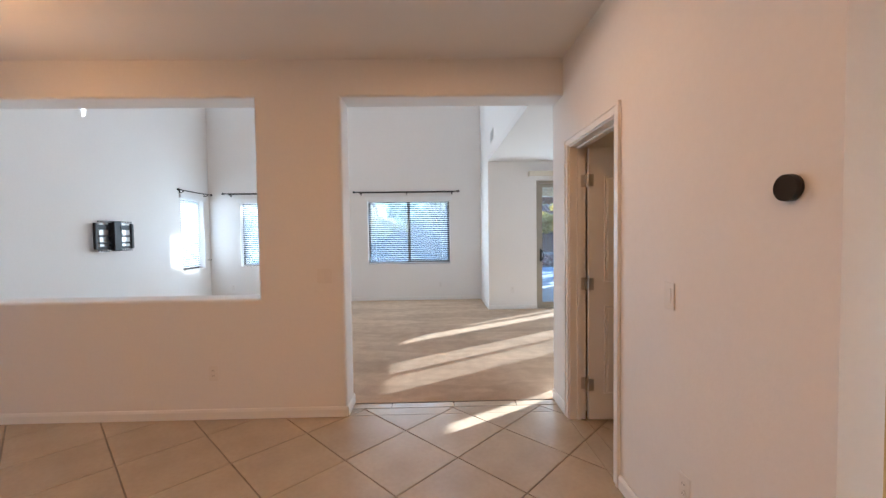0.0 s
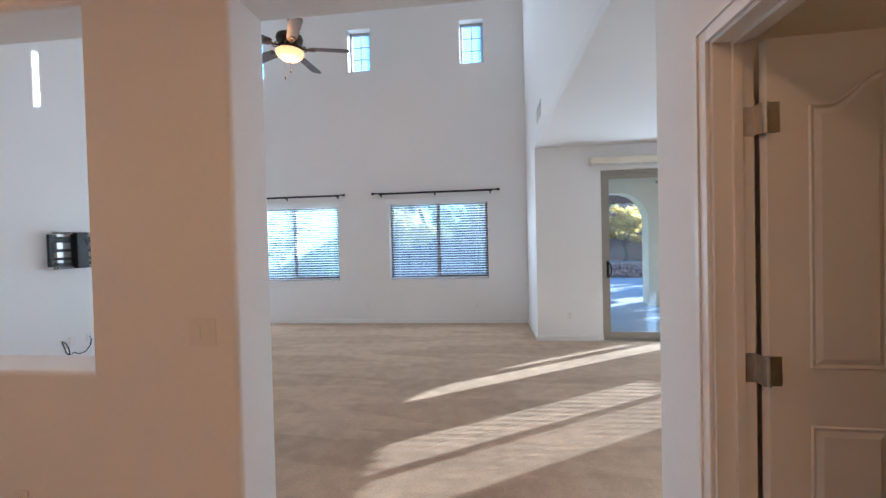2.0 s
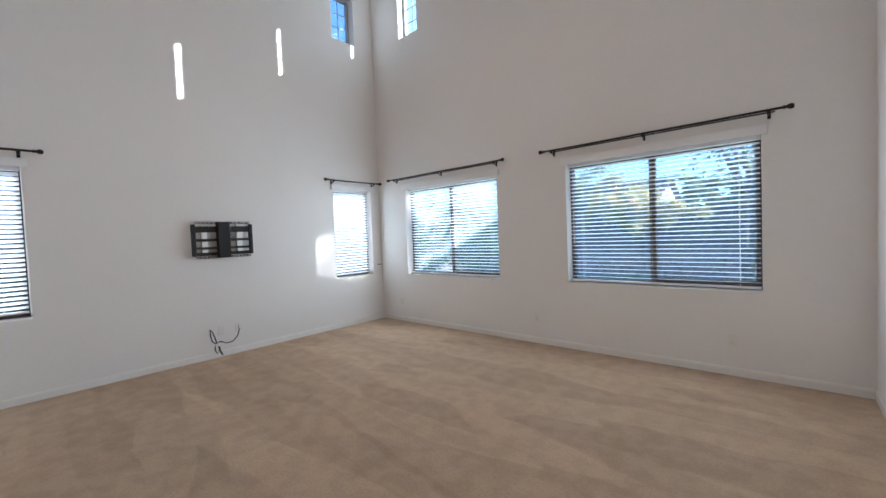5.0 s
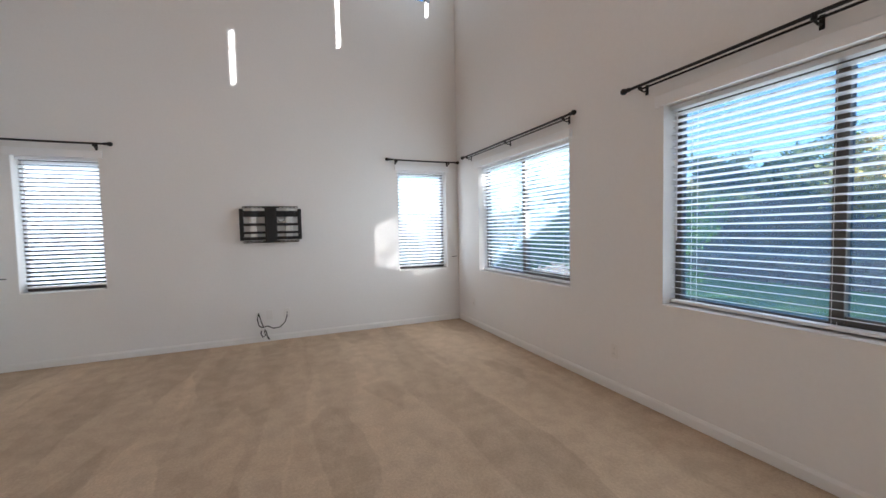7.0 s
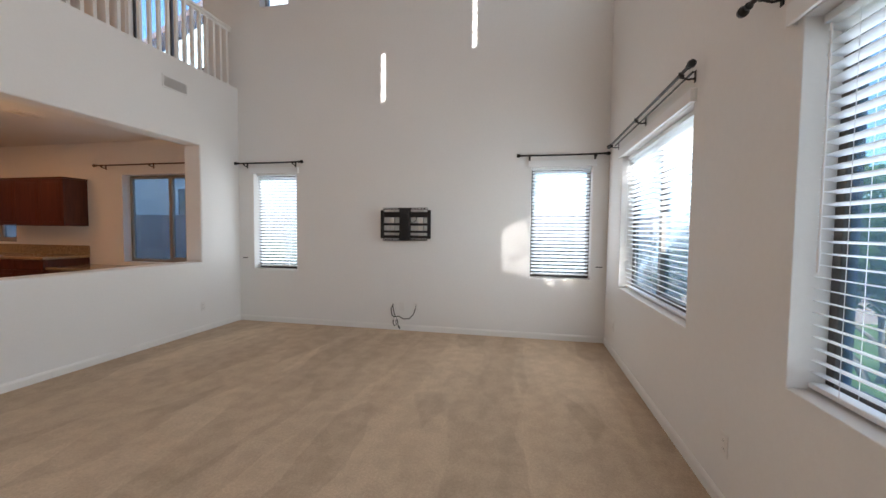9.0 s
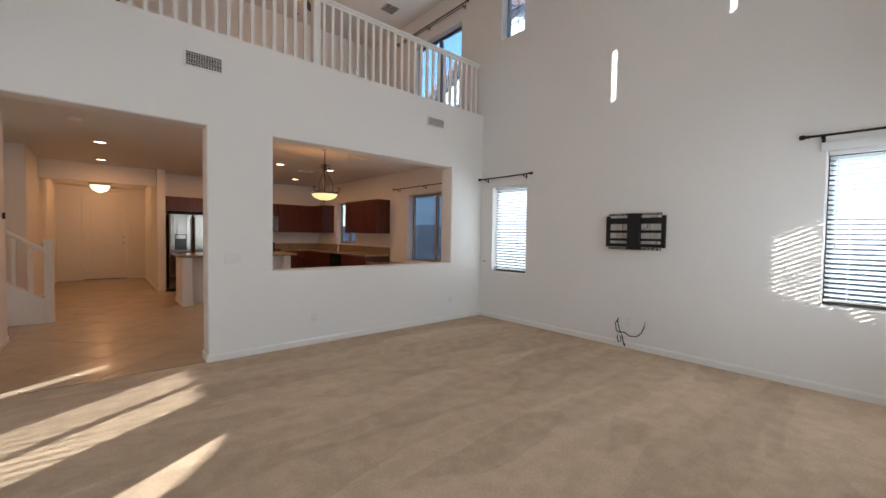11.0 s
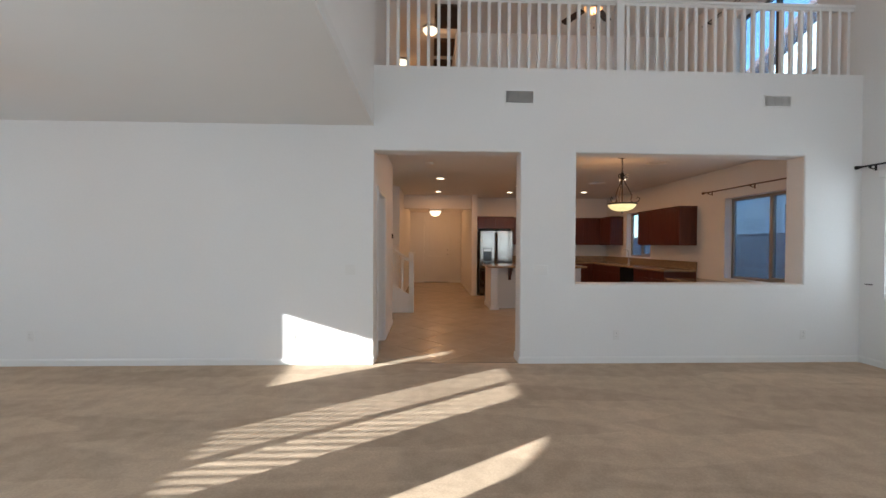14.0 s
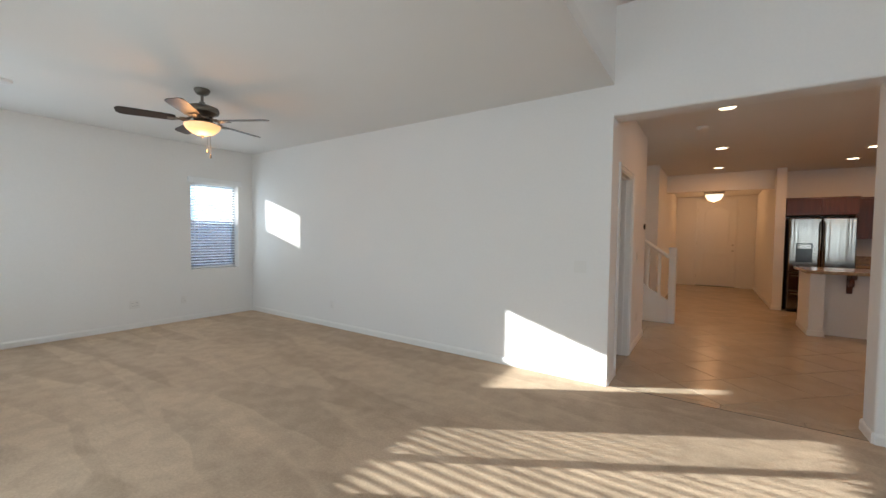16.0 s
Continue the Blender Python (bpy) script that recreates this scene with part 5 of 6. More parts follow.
isl = thing("kitchen_island", "white painted kitchen island with tan granite top", "kitchen island")
bm = bmesh.new()
box(bm, -0.72, -0.55, 0.001, -0.56, 0.27, 0.895, 0.008)
part("end_wall", bm, PAINT, isl)
bm = bmesh.new()
box(bm, -2.36, -0.05, 0.001, -0.721, 0.07, 0.895)
part("back_wall", bm, PAINT, isl)
bm = bmesh.new()
box(bm, -2.5, -0.55, 0.001, -2.361, 0.27, 0.895, 0.008)
part("post_wall", bm, PAINT, isl)
bm = bmesh.new()
box(bm, -2.36, -0.55, 0.1, -0.721, -0.051, 0.894)
part("cabinet_back", bm, CHERRY, isl)
bm = bmesh.new()
box(bm, -2.58, -0.62, 0.896, -0.5, 0.42, 0.94, 0.008)
part("granite_top", bm, GRANITE, isl)
for x in (-1.0, -1.9):
    bm = bmesh.new()
    box(bm, x - 0.03, 0.071, 0.62, x + 0.03, 0.1, 0.895, 0.003)
    box(bm, x - 0.03, 0.1, 0.83, x + 0.03, 0.3, 0.895, 0.01)
    box(bm, x - 0.03, 0.1, 0.72, x + 0.03, 0.2, 0.83, 0.02)
    part("corbel", bm, CHERRY, isl, "dark wooden corbel")
bm = bmesh.new()
box(bm, -0.735, 0.27, 0.001, -0.545, 0.283, 0.08, 0.003)
box(bm, -0.56, -0.55, 0.001, -0.547, 0.27, 0.08, 0.003)
part("base_trim", bm, TRIM, isl)

# speaker disc in the low ceiling
sp = thing("ceiling_detector", "small round white ceiling detector", "detector", pose(6.0, 7.08, LOW))
bm = bmesh.new()
lathe(bm, [(0.0, -0.0005), (0.065, -0.0005), (0.062, -0.025), (0.045, -0.034), (0.0, -0.036)], 28)
part("cover", bm, PLATE, sp, smooth=40)
sp = thing("smoke_detector", "small round white smoke detector in the hall ceiling", "detector", pose(0.75, 2.0, LOW))
bm = bmesh.new()
lathe(bm, [(0.0, -0.0005), (0.065, -0.0005), (0.062, -0.025), (0.045, -0.034), (0.0, -0.036)], 28)
part("cover", bm, PLATE, sp, smooth=40)


# ---- outdoors ----
slab("ground", -400, -400, 400, 400, -0.4, -0.13, GRAVEL, "pale brown desert gravel reaching the horizon", "ground")
slab("patio_slab", JX + WT, DY + WT, 8.6, 17.1, -0.129, -0.02, CONCRETE, "grey concrete patio floor in shade with sun streaks", "patio")
slab("lawn", -9.0, NY + WT + 0.4, JX + WT, 17.1, -0.129, -0.045, LAWN, "short green lawn behind the house", "lawn")

ar = thing("patio_arcade", "cream stucco patio arcade with rounded arches", "arcade", kind="structure")


def arch_wall(name, axis, a0, a1, u0, u1, top, bays, r):
    """A stucco wall with open bays (u0, u1, head height) whose upper corners are rounded by r."""
    bm = bmesh.new()
    pts = [(u0, -0.02)]
    for b0, b1, h in bays:
        pts += [(b0, -0.02), (b0, h - r)]
        pts += [(b0 + r - r * math.cos(k * math.pi / 20), h - r + r * math.sin(k * math.pi / 20)) for k in range(1, 11)]
        pts += [(b1 - r + r * math.sin(k * math.pi / 20), h - r + r * math.cos(k * math.pi / 20)) for k in range(0, 11)]
        pts += [(b1, -0.02)]
    pts += [(u1, -0.02), (u1, top), (u0, top)]
    clean = [p for k, p in enumerate(pts) if k == 0 or (abs(p[0] - pts[k - 1][0]) + abs(p[1] - pts[k - 1][1])) > 1e-5]
    lo = [bm.verts.new((a0, u, z) if axis == "x" else (u, a0, z)) for u, z in clean]
    hi = [bm.verts.new((a1, u, z) if axis == "x" else (u, a1, z)) for u, z in clean]
    f0, f1 = bm.faces.new(lo), bm.faces.new(hi[::-1])
    for k in range(len(lo)):
        q = (k + 1) % len(lo)
        bm.faces.new((lo[k], lo[q], hi[q], hi[k]))
    bm.normal_update()
    bmesh.ops.triangulate(bm, faces=[f0, f1])
    return part(name, bm, STUCCO, ar)


arch_wall("north_arches", "y", 11.05, 11.4, JX + WT, 7.75, 2.8, [(1.95, 4.13, 2.4), (4.72, 7.0, 2.4)], 0.6)
arch_wall("east_arch", "x", 7.4, 7.75, DY + WT + 0.001, 11.049, 2.8, [(8.45, 10.97, 2.37)], 0.5)
slab("ceiling_patio", JX + WT, DY + WT, 7.75, 11.4, 2.801, 2.95, STUCCO, "cream stucco patio ceiling", "ceiling")
wall("wall_patio_outside", "y", DY + WT + 0.001, DY + WT + 0.02, JX + WT, 7.4, -0.02, 2.8, [SD, W7], STUCCO, "cream stucco outer wall under the patio")
ROOFTILE = mat("clay_roof_tile", (0.20, 0.105, 0.075), 0.85, var=0.25, scale=3, fine=0.1, random_tint=0.15)


def tiled_roof(name, x0, x1, y0, z0, y1, z1, label, pitch=0.24):
    """A barrel-tiled roof plane that falls from (y0, z0) to (y1, z1), with a scalloped edge."""
    r = thing(name, label, "roof", kind="structure")
    bm = bmesh.new()
    v = [bm.verts.new(p) for p in ((x0, y0, z0), (x1, y0, z0), (x1, y1, z1), (x0, y1, z1), (x0, y0, z0 - 0.06), (x1, y0, z0 - 0.06), (x1, y1, z1 - 0.06), (x0, y1, z1 - 0.06))]
    for f in ((0, 1, 2, 3), (7, 6, 5, 4), (0, 4, 5, 1), (1, 5, 6, 2), (2, 6, 7, 3), (3, 7, 4, 0)):
        bm.faces.new([v[k] for k in f])
    part("deck", bm, ROOFTILE, r)
    bm = bmesh.new()
    n = int((x1 - x0) / pitch)
    for k in range(n):
        x = x0 + pitch * (k + 0.5)
        rod(bm, (x, y0, z0 + 0.0), (x, y1 + (0.05 if y1 > y0 else -0.05), z1 - 0.01), 0.075, 0.085, 10)
    part("barrel_tiles", bm, ROOFTILE, r)
    return r


tiled_roof("patio_roof", JX + WT, 7.95, 9.4, 3.35, 12.5, 2.37, "clay barrel tile roof over the patio with scalloped edge")
# this fan's bowl is unlit; the 0.2 W lamp below it is an added one
ceiling_fan(4.45, 9.7, 2.801, 0.18, 15, "dark five-bladed ceiling fan over the patio, bowl unlit, weak lamp added", IRON, 0.2, bowl=PLATE)

# stacked-stone bed edge, one stone at a time
STONE = mat("garden_stone", (0.30, 0.165, 0.13), 0.9, color2=(0.38, 0.25, 0.21), scale=5, fine=0.12, fine_scale=50, bump=0.5, bump_scale=40, random_tint=0.22)
sw = thing("stone_edging", "low wall of rough reddish garden stones", "stone wall", pose(0, 17.3, -0.13), kind="structure")
rng = random.Random(7)
shapes = []
for k in range(8):
    bm = bmesh.new()
    bmesh.ops.create_icosphere(bm, subdivisions=1, radius=1.0)
    for v in bm.verts:
        v.co *= rng.uniform(0.8, 1.12)
        v.co = Vector((math.copysign(abs(v.co.x) ** 0.7, v.co.x), math.copysign(abs(v.co.y) ** 0.7, v.co.y), math.copysign(abs(v.co.z) ** 0.7, v.co.z)))
    shapes.append(finish("stone", bm, STONE))
for row in range(5):
    x = -6.6 + 0.1 * row
    while x < 10.5:
        w = rng.uniform(0.15, 0.33)
        s = new("stone", rng.choice(shapes))
        s.parent = sw
        s.matrix_basis = pose(x + w / 2, rng.uniform(-0.06, 0.06) + 0.04 * row, 0.075 + 0.128 * row + rng.uniform(-0.015, 0.015), rng.uniform(-10, 10), rng.uniform(-12, 12), rng.uniform(-15, 15) + 180 * rng.randrange(2)) @ Matrix.Diagonal((w * 0.55, 0.15, rng.uniform(0.065, 0.095), 1))
        x += w
slab("planting_bed", -14, 17.4, 14, 19.2, -0.129, 0.52, GRAVEL, "raised gravel planting bed behind the stone edging", "planting bed")


def block_wall(name, axis, a, u0, u1, z0, z1, label, BLOCK=BLOCK):
    """A plastered masonry yard wall with a cap and joints between courses."""
    w = thing(name, label, "yard wall", kind="structure")
    bm = bmesh.new()
    if axis == "y":
        box(bm, u0, a, z0, u1, a + 0.15, z1)
    else:
        box(bm, a, u0, z0, a + 0.15, u1, z1)
    part("core", bm, BLOCK, w)
    bm = bmesh.new()
    z = z0
    while z < z1 - 0.05:
        h = min(0.19, z1 - z)
        if axis == "y":
            box(bm, u0, a - 0.012, z + 0.006, u1, a, z + h - 0.006, 0.003)
        else:
            box(bm, a - 0.012, u0, z + 0.006, a, u1, z + h - 0.006, 0.003)
            box(bm, a + 0.15, u0, z + 0.006, a + 0.162, u1, z + h - 0.006, 0.003)
        z += 0.2
    part("courses", bm, BLOCK, w)
    bm = bmesh.new()
    if axis == "y":
        box(bm, u0, a - 0.03, z1, u1, a + 0.18, z1 + 0.05, 0.008)
    else:
        box(bm, a - 0.03, u0, z1, a + 0.18, u1, z1 + 0.05, 0.008)
    part("cap", bm, BLOCK, w)
    return w


block_wall("yard_wall", "y", 19.2, -14, 16, -0.13, 1.95, "long brown block wall at the end of the yard")
block_wall("side_yard_wall", "x", -6.9, -8, 19.2, -0.13, 1.62, "brown block wall of the side yard")
block_wall("east_yard_wall", "x", 9.0, -2, 10.55, -0.13, 1.98, "reddish block wall close to the side window", mat("block_wall_red", (0.42, 0.26, 0.22), 0.95, var=0.15, scale=1.5, fine=0.1, fine_scale=60, bump=0.5, bump_scale=80))

WOODPOST = mat("patio_post_tan", (0.50, 0.36, 0.26), 0.8, var=0.12, scale=4)
pg = thing("garden_ramada", "tan garden ramada posts with dark slatted roof", "ramada", pose(8.35, 16.6, -0.13))
for x in (-0.35, 2.6):
    bm = bmesh.new()
    box(bm, x - 0.13, -0.13, 0, x + 0.13, 0.13, 2.5, 0.01)
    part("post", bm, WOODPOST, pg)
bm = bmesh.new()
box(bm, -0.8, -0.4, 2.5, 3.2, 0.4, 2.66, 0.01)
part("beam", bm, WOODPOST, pg)


# ---- neighbouring houses ----
SIDING = mat("house_stucco_pale", (0.66, 0.62, 0.56), 0.9, var=0.06, scale=1, fine=0.03, fine_scale=20)


def house(name, m, w, d, h, rise, label, windows, end_windows=()):
    """A plain gabled house; local x along the front at y = 0, depth to positive y."""
    b = thing(name, label, "house", m)
    bm = bmesh.new()
    box(bm, 0, 0, 0, w, d, h)
    part("wall", bm, SIDING, b)
    for s, e in ((-1, -0.45), (1, d + 0.45)):
        bm = bmesh.new()
        o = 0.4
        pts = [(-o, e, h - 0.05), (w + o, e, h - 0.05), (w + o, d / 2, h + rise), (-o, d / 2, h + rise)]
        lo = [bm.verts.new(p) for p in pts]
        hi = [bm.verts.new((p[0], p[1], p[2] + 0.16)) for p in pts]
        bm.faces.new(lo)
        bm.faces.new(hi[::-1])
        for k in range(4):
            q = (k + 1) % 4
            bm.faces.new((lo[k], lo[q], hi[q], hi[k]))
        rf = part("roof", bm, ROOFTILE, b)
        bm = bmesh.new()
        n = int((w + 2 * o) / 0.35)
        for k in range(n):
            x = -o + 0.35 * (k + 0.5)
            rod(bm, (x, e, h + 0.1), (x, d / 2, h + rise + 0.15), 0.1, 0.1, 8)
        part("barrel_tiles", bm, ROOFTILE, rf)
    for x in (0, w - 0.02):
        bm = bmesh.new()
        g = [bm.verts.new(p) for p in ((x, 0, h), (x, d, h), (x, d / 2, h + rise))]
        g2 = [bm.verts.new((p.co.x + 0.02, p.co.y, p.co.z)) for p in g]
        bm.faces.new(g)
        bm.faces.new(g2[::-1])
        for k in range(3):
            q = (k + 1) % 3
            bm.faces.new((g[k], g[q], g2[q], g2[k]))
        part("gable", bm, SIDING, b)
    for x0, x1, z0, z1 in windows:
        bm = bmesh.new()
        for a0, a1, c0, c1 in ((x0 - 0.06, x0, z0 - 0.06, z1 + 0.06), (x1, x1 + 0.06, z0 - 0.06, z1 + 0.06), (x0, x1, z0 - 0.06, z0), (x0, x1, z1, z1 + 0.06)):
            box(bm, a0, -0.04, c0, a1, 0.0, c1)
        wn_ = part("window", bm, TRIM, b)
        bm = bmesh.new()
        box(bm, x0, -0.015, z0, x1, 0.0, z1)
        part("pane", bm, bpy.data.materials["appliance_black"], wn_)
    for y0, y1, z0, z1 in end_windows:
        bm = bmesh.new()
        for a0, a1, c0, c1 in ((y0 - 0.06, y0, z0 - 0.06, z1 + 0.06), (y1, y1 + 0.06, z0 - 0.06, z1 + 0.06), (y0, y1, z0 - 0.06, z0), (y0, y1, z1, z1 + 0.06)):
            box(bm, w, a0, c0, w + 0.05, a1, c1)
        wn_ = part("window", bm, TRIM, b)
        bm = bmesh.new()
        box(bm, w, y0, z0, w + 0.015, y1, z1)
        part("pane", bm, bpy.data.materials["appliance_black"], wn_)
    return b


house("neighbor_house", pose(-20.6, -4.0, -0.13), 12, 11, 5.4, 2.6, "two-storey pale stucco neighbour house with tile roof", [], [(2.6, 3.6, 1.5, 2.6), (6.3, 7.6, 1.4, 2.6), (4.6, 6.4, 4.0, 5.1)])
house("rear_house", pose(14, 42, -0.13, 0, 0, 180), 14, 9, 3.2, 2.0, "pale stucco house with tile roof beyond the yard wall", [(2, 3.4, 1.1, 2.3), (6, 7.6, 1.1, 2.3)])
house("rear_house", pose(-6, 44, -0.13, 0, 0, 180), 15, 9, 3.2, 2.0, "low stucco house with tile roof beyond the yard wall", [(2, 3.4, 1.1, 2.3), (8, 9.6, 1.1, 2.3)])


# ---- trees and shrubs ----
BARK = mat("tree_bark", (0.15, 0.11, 0.085), 0.95, var=0.3, scale=12, bump=0.6, bump_scale=30)


def leaf_mat(name, a, b):
    m = mat(name, a, 0.6, color2=b, scale=3.0)
    nt = m.node_tree
    p = nt.nodes["Principled BSDF"]
    tr = nt.nodes.new("ShaderNodeBsdfTranslucent")
    tr.inputs[0].default_value = (*[min(1, c * 2.2) for c in a], 1)
    mx = nt.nodes.new("ShaderNodeMixShader")
    mx.inputs[0].default_value = 0.5
    nt.links.new(p.outputs[0], mx.inputs[1])
    nt.links.new(tr.outputs[0], mx.inputs[2])
    nt.links.new(mx.outputs[0], nt.nodes["Material Output"].inputs[0])
    return m


LEAF_GREEN = leaf_mat("leaf_green", (0.09, 0.14, 0.035), (0.05, 0.09, 0.025))
LEAF_GOLD = leaf_mat("leaf_gold", (0.48, 0.36, 0.13), (0.34, 0.26, 0.09))
LEAF_OLIVE = leaf_mat("leaf_olive", (0.15, 0.16, 0.06), (0.09, 0.10, 0.04))


def tree(where, height, spread, leaves, material, seed, label, trunks=1, low=0.45, size=0.07, name="garden_tree"):
    """A tree with tapered trunk, limbs and a loose crown of small leaves clustered round the twigs."""
    rng = random.Random(seed)
    t = thing(name, label, "tree" if name == "garden_tree" else "shrub", pose(*where))
    tips = []
    bm = bmesh.new()
    for k in range(trunks):
        a0 = rng.uniform(0, 6.28)
        lean = 0.0 if trunks == 1 else spread * 0.35
        base = Vector((0.08 * math.cos(a0), 0.08 * math.sin(a0), 0)) if trunks > 1 else Vector()
        top = Vector((lean * math.cos(a0), lean * math.sin(a0), height * low))
        r = 0.03 * height / (2.0 if trunks > 1 else 1.0)
        mid = (base + top) / 2 + Vector((rng.uniform(-0.1, 0.1), rng.uniform(-0.1, 0.1), 0))
        rod(bm, base, mid, r, r * 0.8, 8)
        rod(bm, mid, top, r * 0.8, r * 0.6, 8)
        limbs = 7 if trunks == 1 else 4
        for q in range(limbs):
            a = a0 + 6.28 * q / limbs + rng.uniform(-0.4, 0.4)
            end = top + Vector((math.cos(a) * spread * rng.uniform(0.3, 0.7), math.sin(a) * spread * rng.uniform(0.3, 0.7), height * (1 - low) * rng.uniform(0.3, 0.85)))
            rod(bm, top, end, r * 0.5, r * 0.2, 6)
            for s in range(4):
                b = top.lerp(end, rng.uniform(0.4, 1.0))
                tip = b + Vector((rng.gauss(0, spread * 0.25), rng.gauss(0, spread * 0.25), rng.uniform(-0.1, 0.2) * height))
                rod(bm, b, tip, r * 0.18, r * 0.06, 5)
                tips.append((b, tip))
    part("trunk", bm, BARK, t)
    verts, faces = [], []
    for k in range(leaves):
        b, tip = rng.choice(tips)
        c = b.lerp(tip, rng.uniform(0.1, 1.15)) + Vector((rng.gauss(0, 0.11), rng.gauss(0, 0.11), rng.gauss(0, 0.09))) * spread * 0.5
        if c.z < 0.05:
            continue
        u = Vector((rng.gauss(0, 1), rng.gauss(0, 1), rng.gauss(0, 0.7))).normalized()
        w = u.cross(Vector((rng.gauss(0, 1), rng.gauss(0, 1), rng.gauss(0, 1)))).normalized()
        s = size * rng.uniform(0.6, 1.3)
        i = len(verts)
        verts += [c - u * s, c + w * s * 0.4, c + u * s, c - w * s * 0.4]
        faces.append((i, i + 1, i + 2, i + 3))
    me = bpy.data.meshes.new("crown")
    me.from_pydata([tuple(v) for v in verts], [], faces)
    me.materials.append(material)
    cr = new("crown", me)
    cr.parent = t
    return t


tree((0.35, 12.4, -0.13), 4.2, 1.5, 1500, LEAF_OLIVE, 3, "slender multi-trunk desert tree on the lawn", trunks=4, low=0.45, size=0.045)
tree((-3.9, 11.6, -0.13), 2.6, 1.5, 9000, LEAF_GREEN, 4, "dense green garden shrub by the window", trunks=5, low=0.2, size=0.06, name="garden_shrub")
tree((-6.0, 11.3, -0.13), 2.3, 1.3, 8000, LEAF_GREEN, 16, "dense green garden shrub by the side wall", trunks=5, low=0.2, size=0.06, name="garden_shrub")
tree((-2.6, 18.3, 0.5), 2.7, 2.0, 9000, LEAF_GOLD, 5, "golden leafy tree behind the lawn", low=0.3, size=0.08)
tree((6.1, 18.3, 0.5), 2.4, 1.5, 11000, LEAF_GOLD, 6, "golden sunlit tree in the raised bed", low=0.25, size=0.08)
tree((10.6, 14.4, -0.13), 5.0, 2.4, 11000, LEAF_OLIVE, 8, "leafy tree beside the patio", low=0.4, size=0.08)
# two shrubs added mostly out of view to keep the low sun off the patio
tree((9.7, 15.7, -0.13), 2.2, 1.3, 6000, LEAF_GREEN, 17, "green shrub added out of view to shade the patio slab", trunks=5, low=0.2, size=0.07, name="garden_shrub")
tree((9.9, 14.0, -0.13), 2.1, 1.2, 6000, LEAF_OLIVE, 18, "olive shrub added out of view to shade the patio slab", trunks=5, low=0.2, size=0.07, name="garden_shrub")
tree((-7.5, 21.5, -0.13), 4.4, 3.0, 11000, LEAF_OLIVE, 9, "broad tree beyond the yard wall", low=0.35, size=0.1)
tree((2.0, 22.5, -0.13), 4.2, 3.0, 9000, LEAF_GOLD, 10, "pale golden tree beyond the yard wall", low=0.35, size=0.1)
tree((-6.1, 4.6, -0.13), 1.75, 0.9, 7000, LEAF_GREEN, 11, "green hedge shrub in the side yard", trunks=5, low=0.2, size=0.05, name="garden_shrub")
tree((-6.2, 3.5, -0.13), 1.6, 0.8, 5000, LEAF_GREEN, 12, "green hedge shrub in the side yard", trunks=5, low=0.2, size=0.05, name="garden_shrub")
tree((-6.1, 8.6, -0.13), 1.7, 0.8, 5000, LEAF_OLIVE, 13, "olive shrub outside the corner window", trunks=4, low=0.2, size=0.05, name="garden_shrub")
tree((8.6, 18.4, 0.5), 1.3, 1.0, 5000, LEAF_GREEN, 14, "low green shrub in the raised bed", trunks=4, low=0.2, size=0.06, name="garden_shrub")
for k, (x, y, h, m_) in enumerate(((-4.5, 24.5, 4.0, LEAF_GOLD), (-1.0, 26.0, 4.4, LEAF_OLIVE), (-11.0, 23.0, 4.6, LEAF_GOLD), (6.0, 25.5, 4.6, LEAF_OLIVE), (10.0, 23.0, 4.6, LEAF_GOLD))):
    tree((x, y, -0.13), h, 2.8, 7000, m_, 30 + k, "garden tree beyond the yard wall", low=0.3, size=0.11)


# ---- floor tiles, laid on the diagonal ----
def clip(poly, x0, y0, x1, y1):
    for axis, lim, sgn in ((0, x0, 1), (0, x1, -1), (1, y0, 1), (1, y1, -1)):
        out = []
        for k in range(len(poly)):
            p, q = poly[k - 1], poly[k]
            a, b = (p[axis] - lim) * sgn, (q[axis] - lim) * sgn
            if a * b < 0:
                f = a / (a - b)
                out.append((p[0] + f * (q[0] - p[0]), p[1] + f * (q[1] - p[1])))
            if b >= 0:
                out.append(q)
        poly = out
        if len(poly) < 3:
            return []
    return poly


def tile_mesh(poly):
    bm = bmesh.new()
    c = Vector((sum(p[0] for p in poly) / len(poly), sum(p[1] for p in poly) / len(poly)))
    rings = []
    for ins, z in ((0.0, -0.008), (0.0, -0.0025), (0.003, 0.0)):
        ring = []
        for p in poly:
            d = Vector(p) - c
            k = max(0.0, 1 - ins / max(d.length, 1e-4))
            ring.append(bm.verts.new((c.x + d.x * k, c.y + d.y * k, z)))
        rings.append(ring)
    for lo, hi in zip(rings, rings[1:]):
        for k in range(len(lo)):
            q = (k + 1) % len(lo)
            bm.faces.new((lo[k], lo[q], hi[q], hi[k]))
    bm.faces.new(rings[-1])
    return finish("tile", bm, TILE)


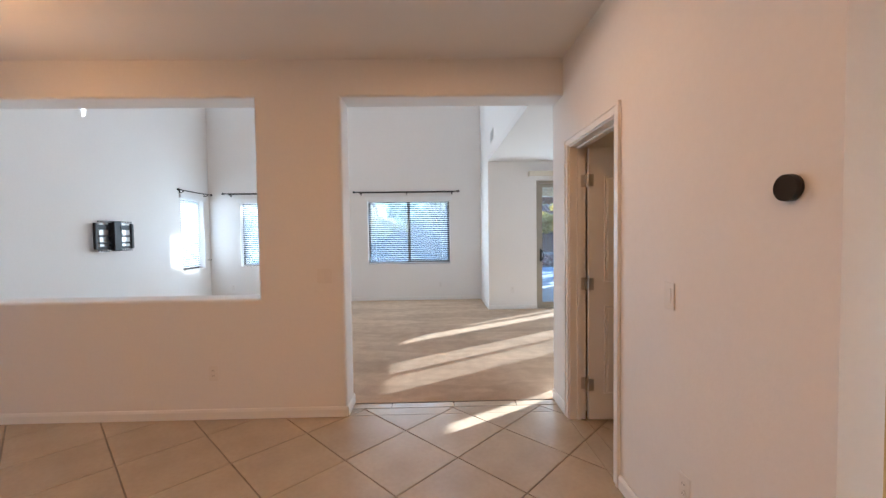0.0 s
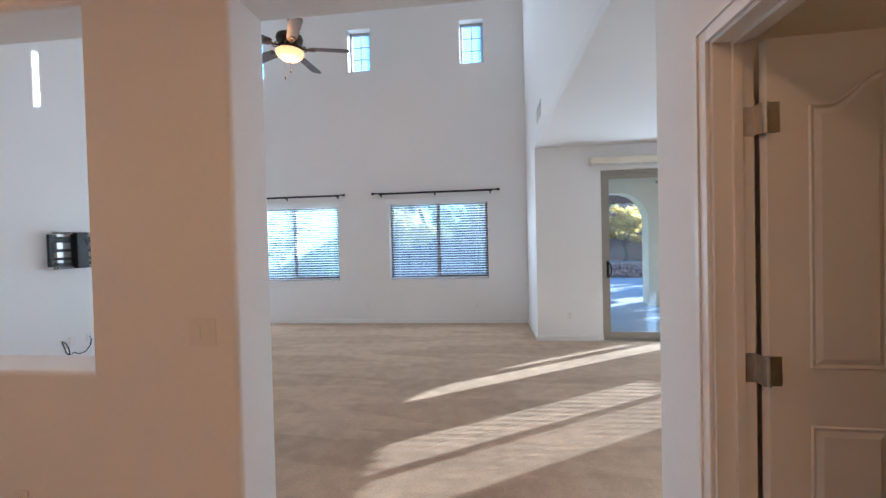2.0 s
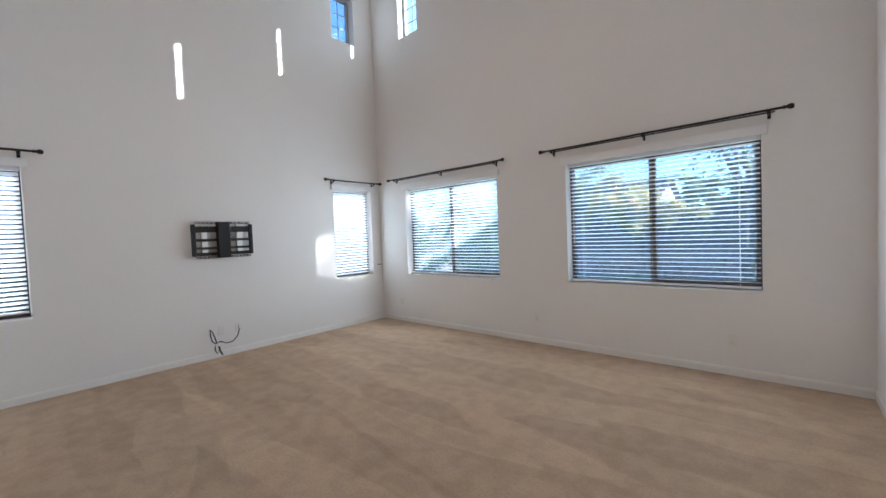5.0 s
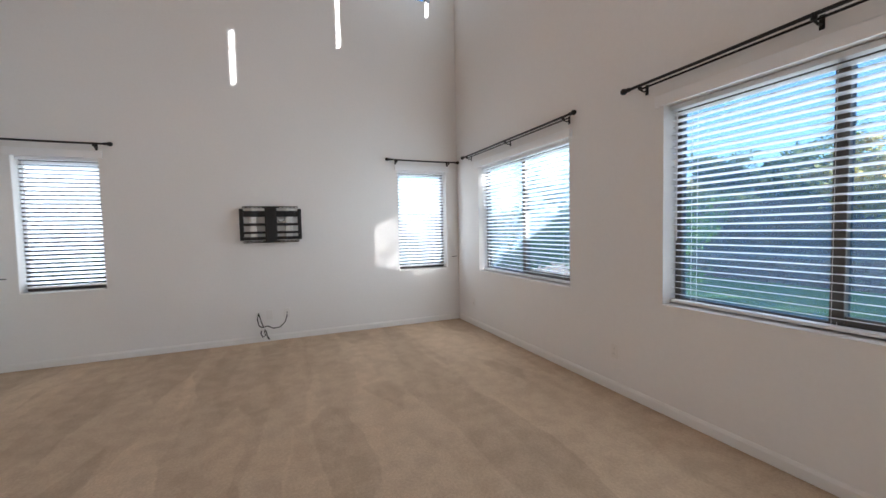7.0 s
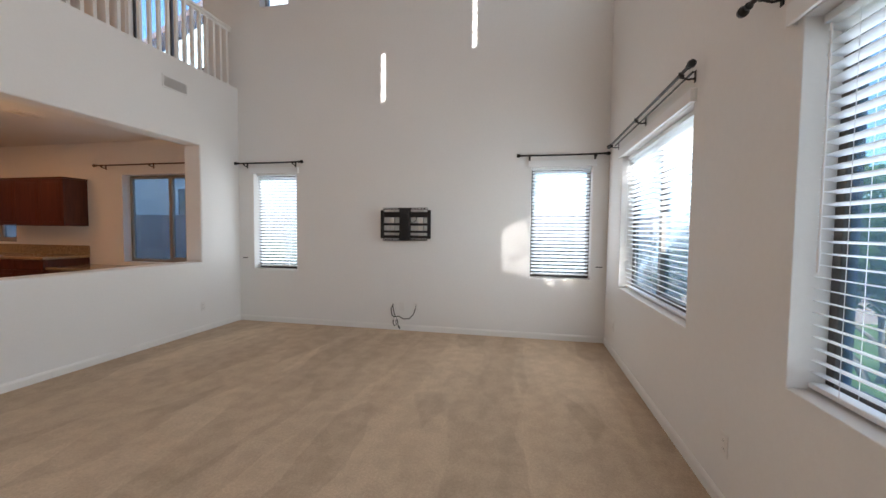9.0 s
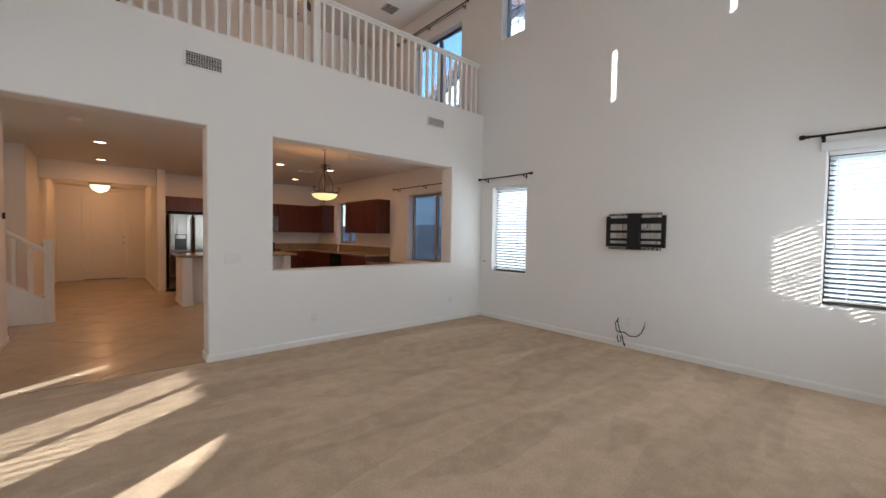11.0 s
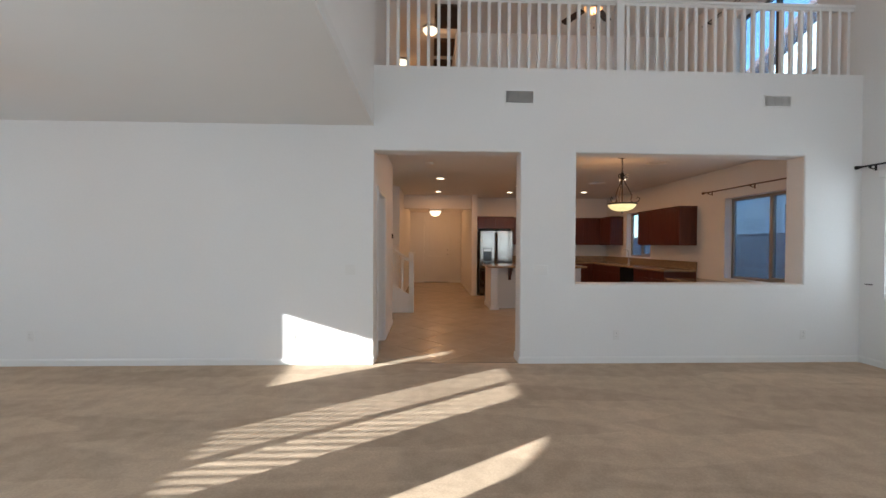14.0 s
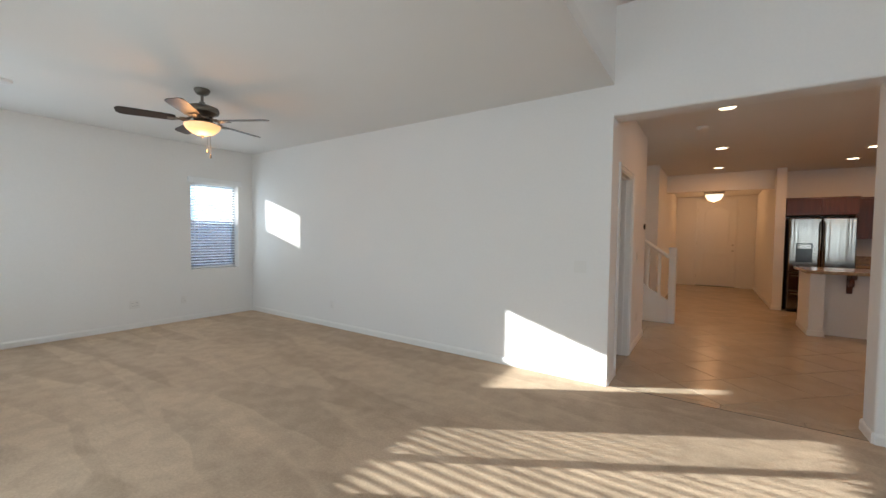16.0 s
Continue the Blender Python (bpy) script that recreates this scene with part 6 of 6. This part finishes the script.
HALFD, GAP = 0.354, 0.0045
CX, CY = 0.163 + 0.354, 3.50
base = bpy.data.objects["floor_base"]
whole = tile_mesh([(HALFD - GAP, 0), (0, HALFD - GAP), (-HALFD + GAP, 0), (0, -HALFD + GAP)])
regions = [(WX, -2.7, JX, 3.75), (-0.4, -5.65, 1.45, -2.7), (JX, -2.7, 1.45, -0.72), (JX, 0.65, 2.7, HALL), (JX + 0.12, HALL + 0.12, 3.4, KY), (OPEN[0], 3.75, JX, 3.868), (JX, 2.886, JX + 0.12, 3.608)]
seen = set()
for i in range(-40, 40):
    for j in range(-40, 40):
        x, y = CX + HALFD * (i + j), CY + HALFD * (i - j)
        if not (-5 < x < 4 and -6.5 < y < 4.5):
            continue
        quad = [(x + HALFD - GAP, y), (x, y + HALFD - GAP), (x - HALFD + GAP, y), (x, y - HALFD + GAP)]
        for r in regions:
            poly = clip(quad, r[0] + 0.001, r[1] + 0.001, r[2] - 0.001, r[3] - 0.001)
            if len(poly) < 3:
                continue
            area = abs(sum(poly[k - 1][0] * poly[k][1] - poly[k][0] * poly[k - 1][1] for k in range(len(poly)))) / 2
            if area < 0.001:
                continue
            full = len(poly) == 4 and area > 0.99 * 2 * (HALFD - GAP) ** 2
            t = new("tile", whole if full else tile_mesh([(p[0] - x, p[1] - y) for p in poly]))
            t.parent = base
            t.matrix_basis = pose(x, y, random.uniform(-0.0006, 0.0), 0, 0, 90 * random.randrange(4) if full else 0)
            
for k in range(-1, 4):
    x0, x1 = 0.53 + 0.514 * (k - 1), 0.53 + 0.514 * k
    x0, x1 = max(x0, OPEN[0]) + 0.003, min(x1, OPEN[1]) - 0.003
    if x1 > x0 + 0.02:
        t = new("tile", tile_mesh([(x0, 3.875), (x1, 3.875), (x1, 3.962), (x0, 3.962)]))
        t.parent = base
# tiles stay off the wall foot beside the opening
for x0, x1, y0, y1 in ((OPEN[0], OPEN[1], 3.963, 3.969),):
    bm = bmesh.new()
    box(bm, x0 + 0.001, y0, -0.02, x1 - 0.001, y1, 0.004, 0.002)
    solid("carpet_edge_strip", bm, mat("carpet_edge_dark", (0.16, 0.13, 0.10), 0.8, var=0.2), "dark tucked edge where carpet meets tile", "trim")
